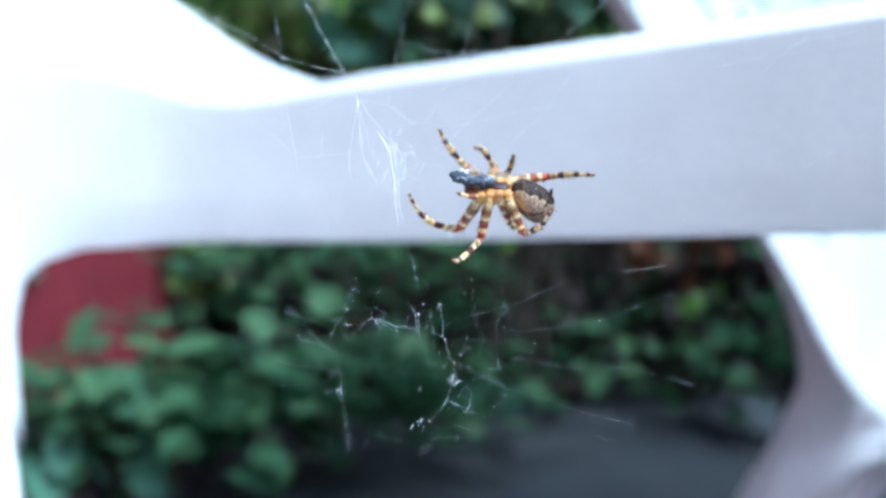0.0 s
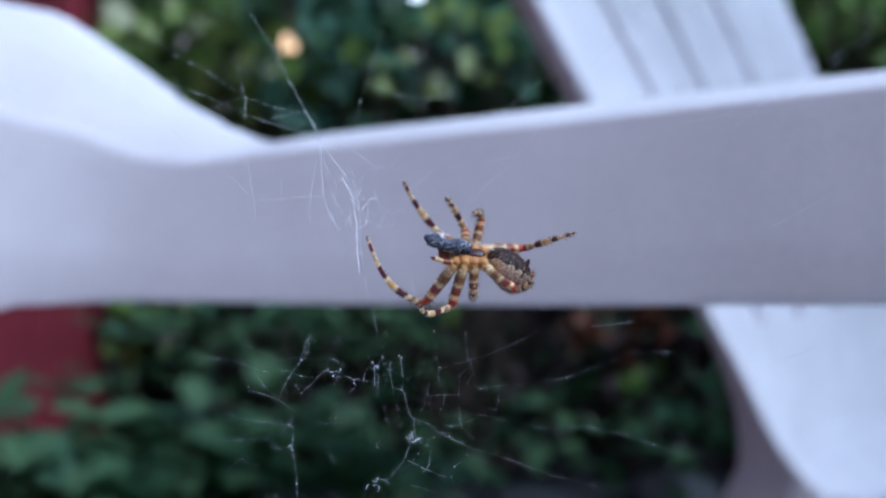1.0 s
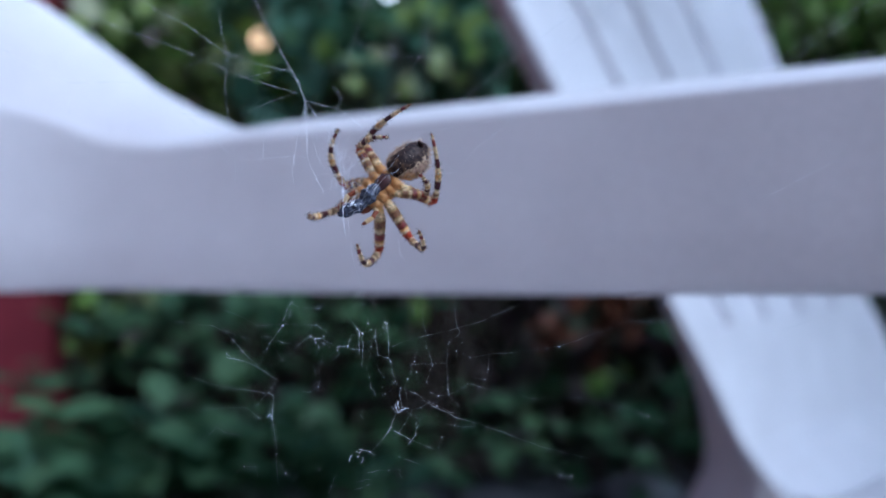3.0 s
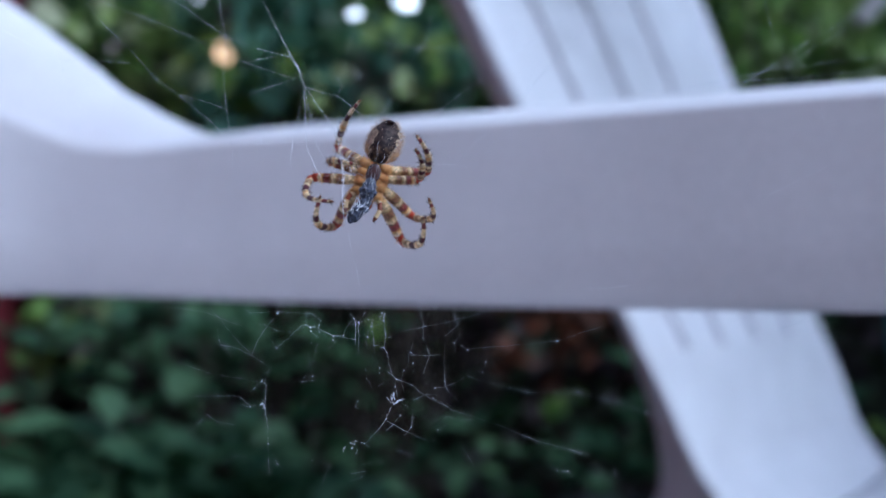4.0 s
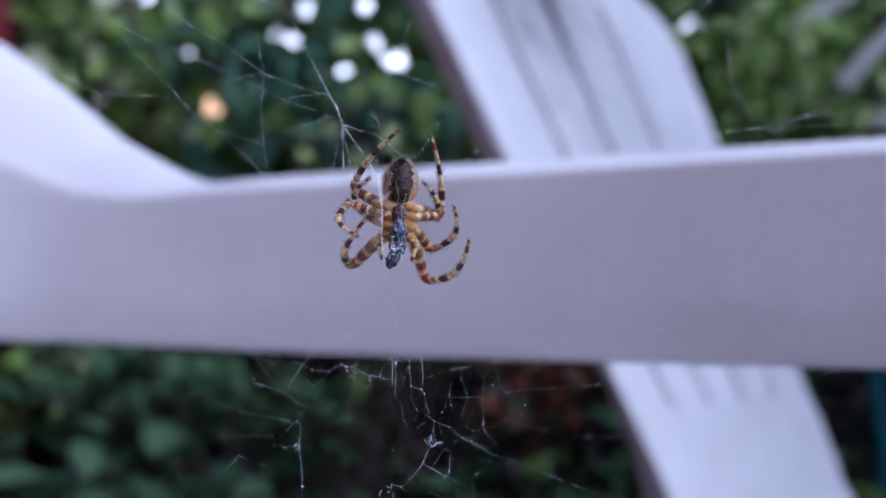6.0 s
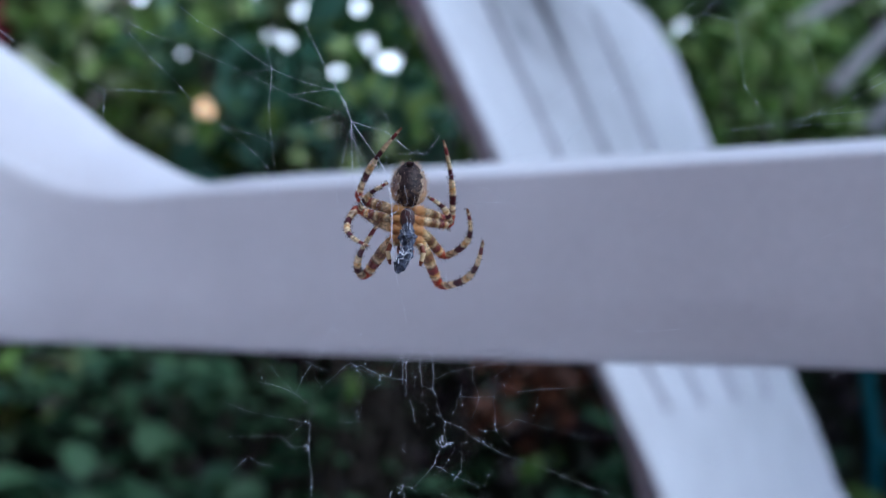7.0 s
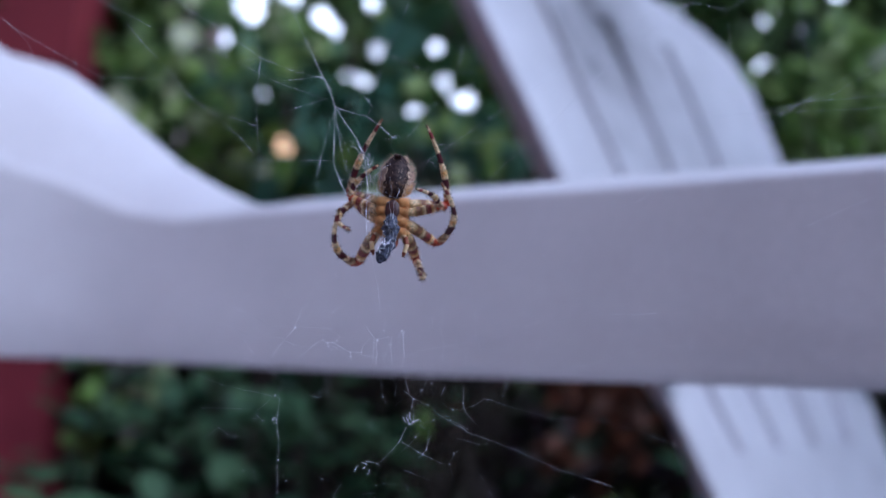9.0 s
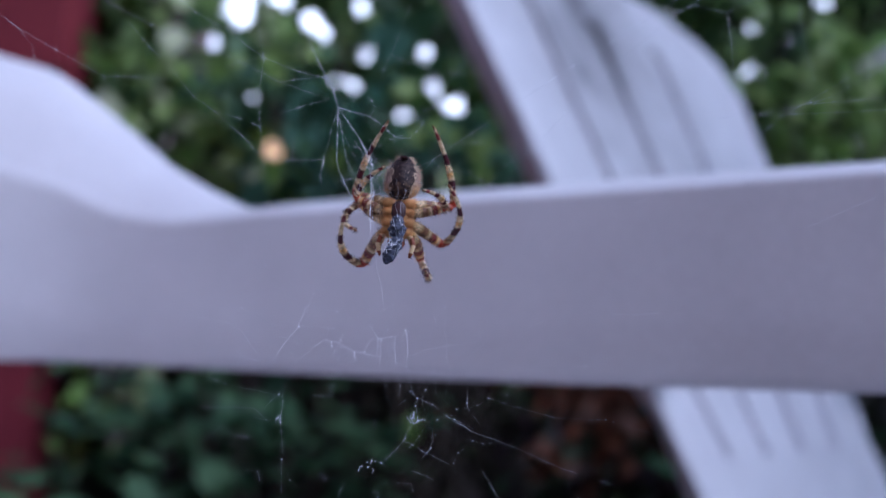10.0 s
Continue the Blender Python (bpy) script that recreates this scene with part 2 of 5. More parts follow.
def garden_chair(m, label, wing_low=-0.2, backrest_mat=PLASTIC):
    chair = new("garden_chair")
    for side in (1, -1):
        bm = bmesh.new()
        rings = []
        ss = [-0.150, -0.145, -0.14, -0.132, -0.1312, -0.1305, -0.1295, -0.1285, -0.1265, -0.125, -0.120, -0.116, -0.107, -0.1, -0.0925, -0.085, -0.078, -0.07, -0.06, -0.05, -0.04, -0.03, -0.02, -0.01, 0.0, 0.01, 0.02, 0.03, 0.04, 0.06, 0.10, 0.16, 0.22, 0.28, 0.34, 0.39, 0.415, 0.42]
        for s in ss:
            lo, cr, to, fl, dp = (lerp(t, s) for t in (ARM_LOW, ARM_CREASE, ARM_TOP, ARM_FLARE, ARM_DEEP))
            lo = max(lo, wing_low)
            e = arm_bend(s)
            r = min(0.004, dp * 0.4)
            out = fl + max(0.006, dp - fl)
            soft = lerp([(-0.10, 1.0), (-0.02, 0.75), (0.04, 0.30), (0.42, 0.30)], s)
            prof = [(r, lo), (0.0, lo + r), (0.0, lo + (cr - lo) * 0.35), (0.0, lo + (cr - lo) * 0.75), (0.0, cr - 0.006 * soft), (0.0005 * soft, cr - 0.0025 * soft), (0.003 * soft, cr - 0.0002 * soft),
                    (0.003 * soft + (fl - 0.003) * 0.08, cr + (to - cr) * 0.10), (0.003 + (fl - 0.003) * 0.5, cr + (to - cr) * 0.6), (fl - 0.001, to - 0.001), (fl + 0.002, to), (out - 0.003, to - 0.001), (out, to - 0.006),
                    (dp + (out - dp) * 0.5, cr - 0.004), (dp, lo + (cr - lo) * 0.6), (dp, lo + r), (dp - r, lo)]
            prof = [(o + e, w) for o, w in prof]
            rings.append([arm_point(s, o, w, side) for o, w in prof])
        loft(bm, rings)
        arm = part("armrest", bm, PLASTIC, chair)
        # front leg
        bm = bmesh.new()
        rings = []
        for w, c, r in ((0.60, 0.37, 0.030), (0.52, 0.385, 0.028), (0.40, 0.375, 0.026), (0.2, 0.385, 0.023), (0.004, 0.40, 0.021), (0.0, 0.40, 0.018)):
            p = arm_point(c, 0.022, 0, side)
            rings.append([(p[0] + r * math.cos(a) * 1.15, p[1] + r * math.sin(a) * 0.8, w) for a in (math.pi * 2 * j / 12 for j in range(12))])
        loft(bm, rings)
        part("front_leg", bm, PLASTIC, chair)
        # side skirt: runs down from the backrest's edge into the rear leg, arched under the seat
        rows = []
        for tu, tw, bu, bw, flare in SKIRT:
            top_v = back_half(tw) if tw > 0.36 else 0.187 + 0.073 * (tu + 0.085) / 0.37
            rows.append([(tu + (bu - tu) * q, side * (top_v + 0.001 + flare * q), tw + (bw - tw) * q) for q in (0, 0.33, 0.67, 1)])
        bm = bmesh.new()
        loft(bm, rows, closed=False)
        skirt = part("rear_leg", bm, PLASTIC, chair, "rear leg running up into the backrest's side")
        skirt.modifiers.new("thickness", "SOLIDIFY").thickness = 0.005
    # seat, dished, with a turned-down rim
    bm = bmesh.new()
    rows = []
    for i in range(13):
        u = -0.085 + 0.37 * i / 12
        half = 0.187 + 0.073 * i / 12
        row = []
        for j in range(-8, 9):
            q = j / 8
            w = 0.338 + 0.022 * q ** 4 - 0.012 * math.cos(math.pi * (i / 12 - 0.45)) + (0.0 if i < 11 else -0.012 * (i - 10))
            row.append((u, q * half, w))
        row = [(row[0][0], row[0][1] - 0.004, row[0][2] - 0.03)] + row + [(row[-1][0], row[-1][1] + 0.004, row[-1][2] - 0.03)]
        rows.append(row)
    loft(bm, rows, closed=False)
    seat = part("seat", bm, PLASTIC, chair)
    so = seat.modifiers.new("thickness", "SOLIDIFY")
    so.thickness = 0.004
    # backrest with four short grooves low down and three long ones above, and a rim folded backwards
    bm = bmesh.new()

    def half(w):
        h = back_half(w)
        return h if w < 1.0 else h * math.sqrt(max(0.0, 1 - ((w - 1.0) / 0.125) ** 2))
    low_slots, high_slots = (-0.124, -0.0414, 0.0414, 0.124), (-0.137, -0.012, 0.113, 0.20)
    ws = [0.33, 0.34, 0.355, 0.37, 0.385, 0.40, 0.42, 0.46, 0.495, 0.504, 0.60, 0.66, 0.7, 0.8, 0.88, 0.93, 0.97, 1.0, 1.02, 1.04, 1.06, 1.08, 1.095, 1.105, 1.112]
    grid = []
    for w in ws:
        h = half(w)
        fan = 1 + 1.92 * (max(w, 0.5) - 0.5) if w < 0.63 else 1 + 0.7 * (w - 0.8)
        edges = []
        for s in (low_slots if w < 0.63 else high_slots):
            c = s * fan
            g = 0.013 if w < 0.63 else 0.014
            edges += [c - g, c + g]
        lim = h - 0.012
        edges = [max(-lim, min(lim, e)) for e in edges]
        qs = [-h] + edges + [h]
        row = []
        for q in qs:
            curve = 0.012 * (q / 0.25) ** 2 + side_curl(w) * (q / h) ** 4 if h else 0.0
            row.append((back_u(w) + curve, q, w))
        rim = 0.003 if w < 0.98 else 0.02
        row = [(row[0][0] - rim, row[0][1] * 1.002, row[0][2])] + row + [(row[-1][0] - rim, row[-1][1] * 1.002, row[-1][2])]
        grid.append([bm.verts.new(p) for p in row])
    floors = {}

    def grooved(i, j):
        if not 0 <= i < len(ws) - 1:
            return False
        mid = (ws[i] + ws[i + 1]) / 2
        return (j in (2, 4, 6, 8) and 0.499 < mid < 0.61) or (j in (2, 4, 6) and 0.65 < mid < 1.03)

    def floor_vert(i, j):
        if (i, j) not in floors:
            floors[i, j] = bm.verts.new(grid[i][j].co + Vector((-0.007, 0, -0.0025)))
        return floors[i, j]
    for i, (a, b) in enumerate(zip(grid, grid[1:])):
        for j in range(len(a) - 1):
            if grooved(i, j):
                # a groove pressed into the back: its floor, its two sides and its ends
                f = [floor_vert(i, j), floor_vert(i, j + 1), floor_vert(i + 1, j + 1), floor_vert(i + 1, j)]
                bm.faces.new(f)
                bm.faces.new((a[j], f[0], f[3], b[j]))
                bm.faces.new((a[j + 1], b[j + 1], f[2], f[1]))
                if not grooved(i - 1, j):
                    bm.faces.new((a[j], a[j + 1], f[1], f[0]))
                if not grooved(i + 1, j):
                    bm.faces.new((b[j], f[3], f[2], b[j + 1]))
                continue
            bm.faces.new((a[j], a[j + 1], b[j + 1], b[j]))
    back = part("backrest", bm, backrest_mat, chair, smooth=False)
    so = back.modifiers.new("thickness", "SOLIDIFY")
    so.thickness = 0.004
    chair.matrix_basis = m
    return tagged(chair, label, "chair", "white plastic garden chairs")


garden_chair(pose(-0.2526, 0.1063, 0, 0, 0, -45.9), "white plastic garden chair with a spider web across its arm")
garden_chair(pose(0.517, 0.905, 0, 0, 0, -45.9), "white plastic garden chair with a grooved, slightly mildewed high back, shade painted on its top", -0.036, MILDEWED_SHADED)

# ---- red shed ----
SHED = pose(-0.868, 2.05, 0, 0, 0, 0)
shed = new("shed")
for i in range(12):
    bm = bmesh.new()
    box(bm, (-0.118 * (i + 1) + 0.003, 0, 0.02), (-0.118 * i, 0.022, 1.16), 0.002)
    part("board", bm, RED, shed, smooth=False)
bm = bmesh.new()
box(bm, (-1.42, 0.023, 0.0), (-0.004, 1.2, 1.9))
part("wall", bm, RED, shed, smooth=False)
bm = bmesh.new()
box(bm, (-1.45, -0.03, 1.10), (0.004, 0.021, 1.95), 0.004)
part("fascia", bm, RED_TRIM, shed, "wide red fascia board", smooth=False)
shed.matrix_basis = SHED
tagged(shed, "red painted wooden shed with vertical boards", "shed")

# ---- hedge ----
CAMERA_POINT = Vector((0, 0, W0))
# gaps cut in the hedge along lines from the camera's place, so that sky shows: bearing, height and half width in
# degrees
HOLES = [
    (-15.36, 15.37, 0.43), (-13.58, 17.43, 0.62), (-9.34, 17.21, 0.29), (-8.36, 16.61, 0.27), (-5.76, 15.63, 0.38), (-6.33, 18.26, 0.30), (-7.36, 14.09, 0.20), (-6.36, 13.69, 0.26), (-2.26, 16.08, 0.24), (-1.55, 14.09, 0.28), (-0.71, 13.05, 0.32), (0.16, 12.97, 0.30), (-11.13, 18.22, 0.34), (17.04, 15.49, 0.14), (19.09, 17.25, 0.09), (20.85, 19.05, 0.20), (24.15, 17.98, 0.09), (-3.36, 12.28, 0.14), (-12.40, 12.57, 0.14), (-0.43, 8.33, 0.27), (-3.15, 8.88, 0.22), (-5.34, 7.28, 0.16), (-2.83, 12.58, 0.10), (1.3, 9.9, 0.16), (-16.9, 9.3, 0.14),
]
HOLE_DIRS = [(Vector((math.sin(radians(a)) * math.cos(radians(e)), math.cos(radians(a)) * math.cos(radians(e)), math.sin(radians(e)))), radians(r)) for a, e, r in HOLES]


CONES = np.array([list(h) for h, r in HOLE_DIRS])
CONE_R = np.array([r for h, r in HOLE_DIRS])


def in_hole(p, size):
    d = np.array(p) - np.array(CAMERA_POINT)
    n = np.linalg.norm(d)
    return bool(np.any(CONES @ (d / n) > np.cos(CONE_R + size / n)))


def leaves(bm_verts, bm_faces, rng, centre, spread, count, size, ratio=0.5, droop=0.3, holes=True, flat=1.0):
    """Scatter single pointed, folded leaves round a centre."""
    for _ in range(count):
        p = np.array(centre) + rng.normal(size=3) * np.array(spread)
        if p[2] < 0.03:
            continue
        L = size * rng.uniform(0.6, 1.25)
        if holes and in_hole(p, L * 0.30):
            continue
        a, b, c = rng.uniform(0, 6.283), rng.normal(-droop * flat, 0.5 * flat), rng.normal(0, 0.6 * flat)
        if flat:
            R = Euler((c, b, a)).to_matrix()
        else:
            # blades hanging outwards, turned to the light
            face = (Vector((0.3, -1.0, 0.6)) + Vector(rng.normal(size=3)) * 0.55).normalized()
            down = Matrix.Rotation(rng.normal(0, 0.9), 3, face) @ Vector((0, 0, -1))
            down = (down - face * down.dot(face)).normalized()
            R = Matrix((down, face.cross(down), face)).transposed()
        W = L * ratio * 0.5
        f = 0.25 * W
        shape = [(-L / 2, 0, 0), (-L * 0.22, W * 0.85, f), (L * 0.12, W, f), (L / 2, 0, -0.08 * L), (L * 0.12, -W, f), (-L * 0.22, -W * 0.85, f), (0, 0, 0)]
        k = len(bm_verts)
        for q in shape:
            v = R @ Vector(q)
            bm_verts.append((p[0] + v.x, p[1] + v.y, p[2] + v.z))
        for i in range(6):
            bm_faces.append((k + i, k + (i + 1) % 6, k + 6))


def shrub(name, base, height, seed, mat, clumps, label, size=0.055, ratio=0.5, holes=True, stems=5, category="shrub", flat=1.0):
    """Stems with leaf clumps: each clump is centre, spread, count."""
    rng = np.random.default_rng(seed)
    root = new(name)
    bx, by = base
    for i in range(stems):
        bm = bmesh.new()
        a = rng.uniform(0, 6.283)
        c = clumps[i % len(clumps)][0]
        end = (c[0] + rng.normal(0, 0.08), c[1] + rng.normal(0, 0.05), min(height, c[2] + 0.1))
        start = (bx + 0.06 * math.cos(a), by + 0.06 * math.sin(a), 0)
        path = []
        for q in range(7):
            t = q / 6
            path.append((start[0] + (end[0] - start[0]) * t ** 1.3 + rng.normal(0, 0.012), start[1] + (end[1] - start[1]) * t ** 1.3, end[2] * t))
        tube(bm, path, [0.008 * (1 - 0.7 * q / 6) for q in range(7)], 6)
        part("stem", bm, BARK, root)
    vs, fs = [], []
    for centre, spread, count in clumps:
        leaves(vs, fs, rng, centre, spread, count, size, ratio, holes=holes, flat=flat)
    me = bpy.data.meshes.new("foliage")
    me.from_pydata(vs, [], fs)
    me.materials.append(mat)
    for p in me.polygons:
        p.use_smooth = True
    ob = new("foliage", me)
    ob.parent = root
    tagged(ob, kind="stuff")
    return tagged(root, label, category, "garden hedge")


rng = np.random.default_rng(5)
# tall hedge behind: dense low down in shade-dark leaves, lighter higher up
for k in range(8):
    x0 = -1.7 + 0.52 * k
    low, high = [], []
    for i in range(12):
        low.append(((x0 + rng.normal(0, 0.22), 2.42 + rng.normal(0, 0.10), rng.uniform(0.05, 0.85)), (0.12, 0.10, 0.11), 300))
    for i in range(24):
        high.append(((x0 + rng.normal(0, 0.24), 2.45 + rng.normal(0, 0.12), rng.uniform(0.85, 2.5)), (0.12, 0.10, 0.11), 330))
    shrub("dark_shrub", (x0 + 0.1, 2.5), 0.9, 150 + k, LEAF_SHADED, low, "dense shrub at the hedge foot, leaves coloured dark for shade", 0.075, 0.55)
    shrub("shrub", (x0, 2.5), 2.4, 100 + k, LEAF, high, "tall green leafy hedge shrub", 0.075, 0.55, flat=0)
# sprays of light green leaves, brightened in place of sky-lit ones
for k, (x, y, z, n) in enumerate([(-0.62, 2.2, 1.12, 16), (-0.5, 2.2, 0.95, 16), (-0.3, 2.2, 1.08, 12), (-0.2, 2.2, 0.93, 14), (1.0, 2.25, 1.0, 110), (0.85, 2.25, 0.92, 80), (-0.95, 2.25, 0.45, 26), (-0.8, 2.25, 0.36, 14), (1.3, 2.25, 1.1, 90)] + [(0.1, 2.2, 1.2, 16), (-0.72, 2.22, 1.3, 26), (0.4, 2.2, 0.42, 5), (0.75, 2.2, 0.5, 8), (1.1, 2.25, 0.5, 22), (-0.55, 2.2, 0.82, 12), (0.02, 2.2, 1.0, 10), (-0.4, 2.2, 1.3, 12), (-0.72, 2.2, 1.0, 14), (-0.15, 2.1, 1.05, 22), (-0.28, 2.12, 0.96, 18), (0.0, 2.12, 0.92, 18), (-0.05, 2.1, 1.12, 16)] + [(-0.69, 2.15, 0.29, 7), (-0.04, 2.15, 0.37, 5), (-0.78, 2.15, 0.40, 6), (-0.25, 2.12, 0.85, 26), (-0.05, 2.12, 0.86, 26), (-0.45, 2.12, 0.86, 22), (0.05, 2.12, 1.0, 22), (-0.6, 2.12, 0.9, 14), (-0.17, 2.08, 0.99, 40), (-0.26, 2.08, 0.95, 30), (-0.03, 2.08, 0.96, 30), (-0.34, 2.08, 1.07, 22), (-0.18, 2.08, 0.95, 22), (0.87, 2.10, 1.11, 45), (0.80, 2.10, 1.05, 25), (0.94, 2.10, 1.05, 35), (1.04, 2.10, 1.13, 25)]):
    shrub("light_shrub", (x, y + 0.2), z, 200 + k, LEAF_LIGHT_LIT, [((x, y, z), (0.11, 0.05, 0.10), n)], "light green leafy spray in the hedge, brightened as if lit", 0.065, 0.65, stems=2, flat=0)
# broad-leaved plants in front of it
for k, (x, y, z, n, size) in enumerate([(-0.60, 1.5, 0.19, 52, 0.17), (-0.40, 1.55, 0.17, 52, 0.17), (-0.80, 1.6, 0.11, 50, 0.17), (-0.42, 1.75, 0.40, 32, 0.12), (-0.55, 1.75, 0.33, 26, 0.12), (-0.22, 1.85, 0.35, 22, 0.12), (-0.2, 1.7, 0.18, 24, 0.13), (0.66, 1.85, 0.33, 26, 0.14), (-0.25, 2.1, 0.6, 10, 0.12), (-0.12, 2.1, 1.28, 30, 0.13), (0.12, 2.1, 1.2, 22, 0.13), (-0.3, 2.05, 1.0, 22, 0.12), (0.05, 2.05, 0.93, 16, 0.12), (-0.2, 2.08, 1.1, 34, 0.13), (-0.05, 2.08, 1.0, 26, 0.13), (-0.42, 2.1, 1.12, 22, 0.12)] + [(-0.10, 2.03, 0.98, 34, 0.10), (0.05, 2.03, 1.00, 34, 0.10), (-0.16, 2.06, 1.02, 30, 0.12), (-0.17, 2.08, 0.99, 24, 0.12), (0.42, 1.85, 0.15, 14, 0.13), (0.56, 1.9, 0.2, 16, 0.13), (0.30, 2.0, 0.14, 10, 0.12), (0.1, 1.95, 0.12, 10, 0.12)]):
    shrub("broad_leaf_plant", (x, y + 0.1), z, 300 + k, LEAF_BROAD, [((x, y, z), (0.13, 0.08, 0.05), n * 3)], "broad-leaved dark green garden plant", size * 0.55, 0.6, stems=3, category="plant", flat=0.55)
# a low row in shade-dark leaves, and unseen shrubs added to block the sun
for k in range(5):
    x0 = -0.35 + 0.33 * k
    shrub("low_shrub", (x0, 2.2), 0.6, 500 + k, LEAF_SHADED, [((x0 + rng.normal(0, 0.1), 2.15, z), (0.12, 0.06, 0.08), 130) for z in (0.1, 0.22, 0.34, 0.46, 0.56)], "low shrub with leaves coloured dark for shade", 0.06, 0.55, holes=False, flat=0)
for k in range(1, 6):
    y0 = -0.35 + 0.42 * k
    shrub("sun_block_shrub", (1.75, y0), 3.9 if k in (1, 2) else 2.7 if k == 3 else 1.7, 520 + k, LEAF, [((1.75 + rng.normal(0, 0.1), y0 + rng.normal(0, 0.15), rng.uniform(0.3, 2.75 if k < 4 else 1.7)), (0.13, 0.13, 0.13), 130 if k > 2 else 75) for _ in range(18)] + ([((1.75, y0 + 0.2 * q - 0.2, 2.75 + 0.1 * q), (0.13, 0.13, 0.13), 130) for q in range(3)] if k < 2 else []) + ([((1.75 + rng.normal(0, 0.1), y0 + rng.normal(0, 0.15), 2.7 + 0.11 * q), (0.13, 0.13, 0.13), 150) for q in range(6)] if k in (1, 2) else []), "unseen leafy shrub added to shade the far chair", 0.075, 0.55, holes=False)
# pale leaves, the glint of light put into their colour
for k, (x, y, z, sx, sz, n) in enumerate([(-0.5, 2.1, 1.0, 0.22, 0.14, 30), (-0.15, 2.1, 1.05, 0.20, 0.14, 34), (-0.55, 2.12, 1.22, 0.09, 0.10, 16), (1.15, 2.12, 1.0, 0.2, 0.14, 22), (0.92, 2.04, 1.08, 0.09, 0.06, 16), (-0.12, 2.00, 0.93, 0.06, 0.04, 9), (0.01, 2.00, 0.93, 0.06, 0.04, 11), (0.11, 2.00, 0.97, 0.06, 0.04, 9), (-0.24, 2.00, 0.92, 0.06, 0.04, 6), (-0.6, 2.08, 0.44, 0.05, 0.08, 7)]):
    shrub("pale_shrub", (x, y + 0.1), z, 600 + k, LEAF_GLINT, [((x, y, z), (sx, 0.04, sz), n)], "few leaves in the hedge coloured pale as light glints", 0.065, 0.85, stems=1, flat=0)
shrub("weed", (0.70, 1.35), 0.32, 640, LEAF_LIGHT_LIT, [((0.702, 1.350, 0.323), (0.02, 0.02, 0.02), 9)], "small green weed growing beside the chair", 0.035, 0.7, holes=False, stems=2, category="plant")
# thick growth round the small warm glow
for k, (x, y, z, n) in enumerate([(-0.58, 2.32, 0.92, 150), (-0.42, 2.32, 1.02, 150), (-0.28, 2.32, 0.9, 150), (-0.5, 2.32, 1.12, 150), (-0.14, 2.32, 0.96, 150), (-0.75, 2.2, 0.85, 110), (-0.55, 2.2, 0.78, 110), (-0.32, 2.2, 0.8, 120), (-0.1, 2.2, 0.82, 130), (0.08, 2.2, 0.88, 130), (-0.02, 2.18, 1.02, 120)] + [(-0.2, 2.18, 1.0, 90), (-0.45, 2.18, 0.96, 70), (-0.66, 2.18, 1.05, 80), (0.15, 2.2, 1.1, 80), (1.0, 2.2, 0.85, 110), (1.25, 2.2, 0.95, 130), (1.1, 2.2, 1.15, 110), (1.45, 2.2, 1.2, 110), (1.2, 2.35, 1.3, 200), (1.45, 2.35, 1.4, 200), (1.7, 2.35, 1.3, 200), (1.3, 2.35, 1.55, 200), (1.6, 2.35, 1.6, 200), (1.05, 2.35, 1.4, 160), (1.85, 2.35, 1.5, 200), (1.5, 2.35, 1.05, 200)]):
    shrub("shrub", (x, y + 0.1), 1.2, 560 + k, LEAF, [((x, y, z), (0.09, 0.05, 0.08), n)], "green leafy shrub round a small warm glow" if k < 5 else "mid-green leafy shrub in the hedge", 0.07, 0.55, stems=1, flat=0)
# single leaves, glints of light put into their light green and pale colours
shrub("light_shrub", (-0.3, 2.3), 1.0, 650, LEAF_LIGHT_LIT, [((x, 1.99, z), (0.010, 0.01, 0.010), 5) for x, z in [(-0.237, 0.946), (0.064, 1.005), (-0.506, 1.014), (-0.65, 1.11), (-0.592, 1.10), (-0.683, 0.948), (-0.483, 0.893), (-0.259, 0.95), (0.047, 0.997), (-0.651, 0.308), (0.338, 0.24), (-0.053, 0.387), (-0.743, 0.396), (-0.4, 1.12), (0.79, 1.165), (0.845, 1.15), (0.95, 1.02)]], "scattered leaves at the hedge's face, light green as glints", 0.042, 0.9, stems=3, flat=0)
shrub("pale_shrub", (-0.1, 2.3), 1.0, 651, LEAF_GLINT, [((x, 1.98, z), (0.008, 0.008, 0.008), 4) for x, z in [(-0.476, 0.904), (-0.554, 0.997), (-0.625, 1.03), (-0.33, 1.16), (0.09, 0.93), (-0.68, 0.97)]], "scattered leaves at the hedge's face coloured pale as light glints", 0.036, 0.9, holes=False, stems=3, flat=0)
shrub("pale_shrub", (-0.05, 2.0), 0.95, 652, LEAF_GLINT, [((x, 1.86, z), (0.007, 0.006, 0.007), 5) for x, z in [(-0.127, 0.897), (-0.009, 0.881), (-0.066, 0.844), (-0.176, 0.839), (-0.007, 0.9)]], "scattered leaves at the hedge's face coloured pale as light glints", 0.032, 0.9, holes=False, stems=3, flat=0)
shrub("light_shrub", (0.0, 2.0), 0.95, 653, LEAF_LIGHT_LIT, [((x, 1.86, z), (0.012, 0.006, 0.012), 6) for x, z in [(0.048, 0.973), (0.055, 0.919), (-0.052, 0.986), (-0.237, 0.914), (0.053, 0.954)]], "scattered yellowish green leaves at the hedge's face", 0.036, 0.9, holes=False, stems=3, flat=0)
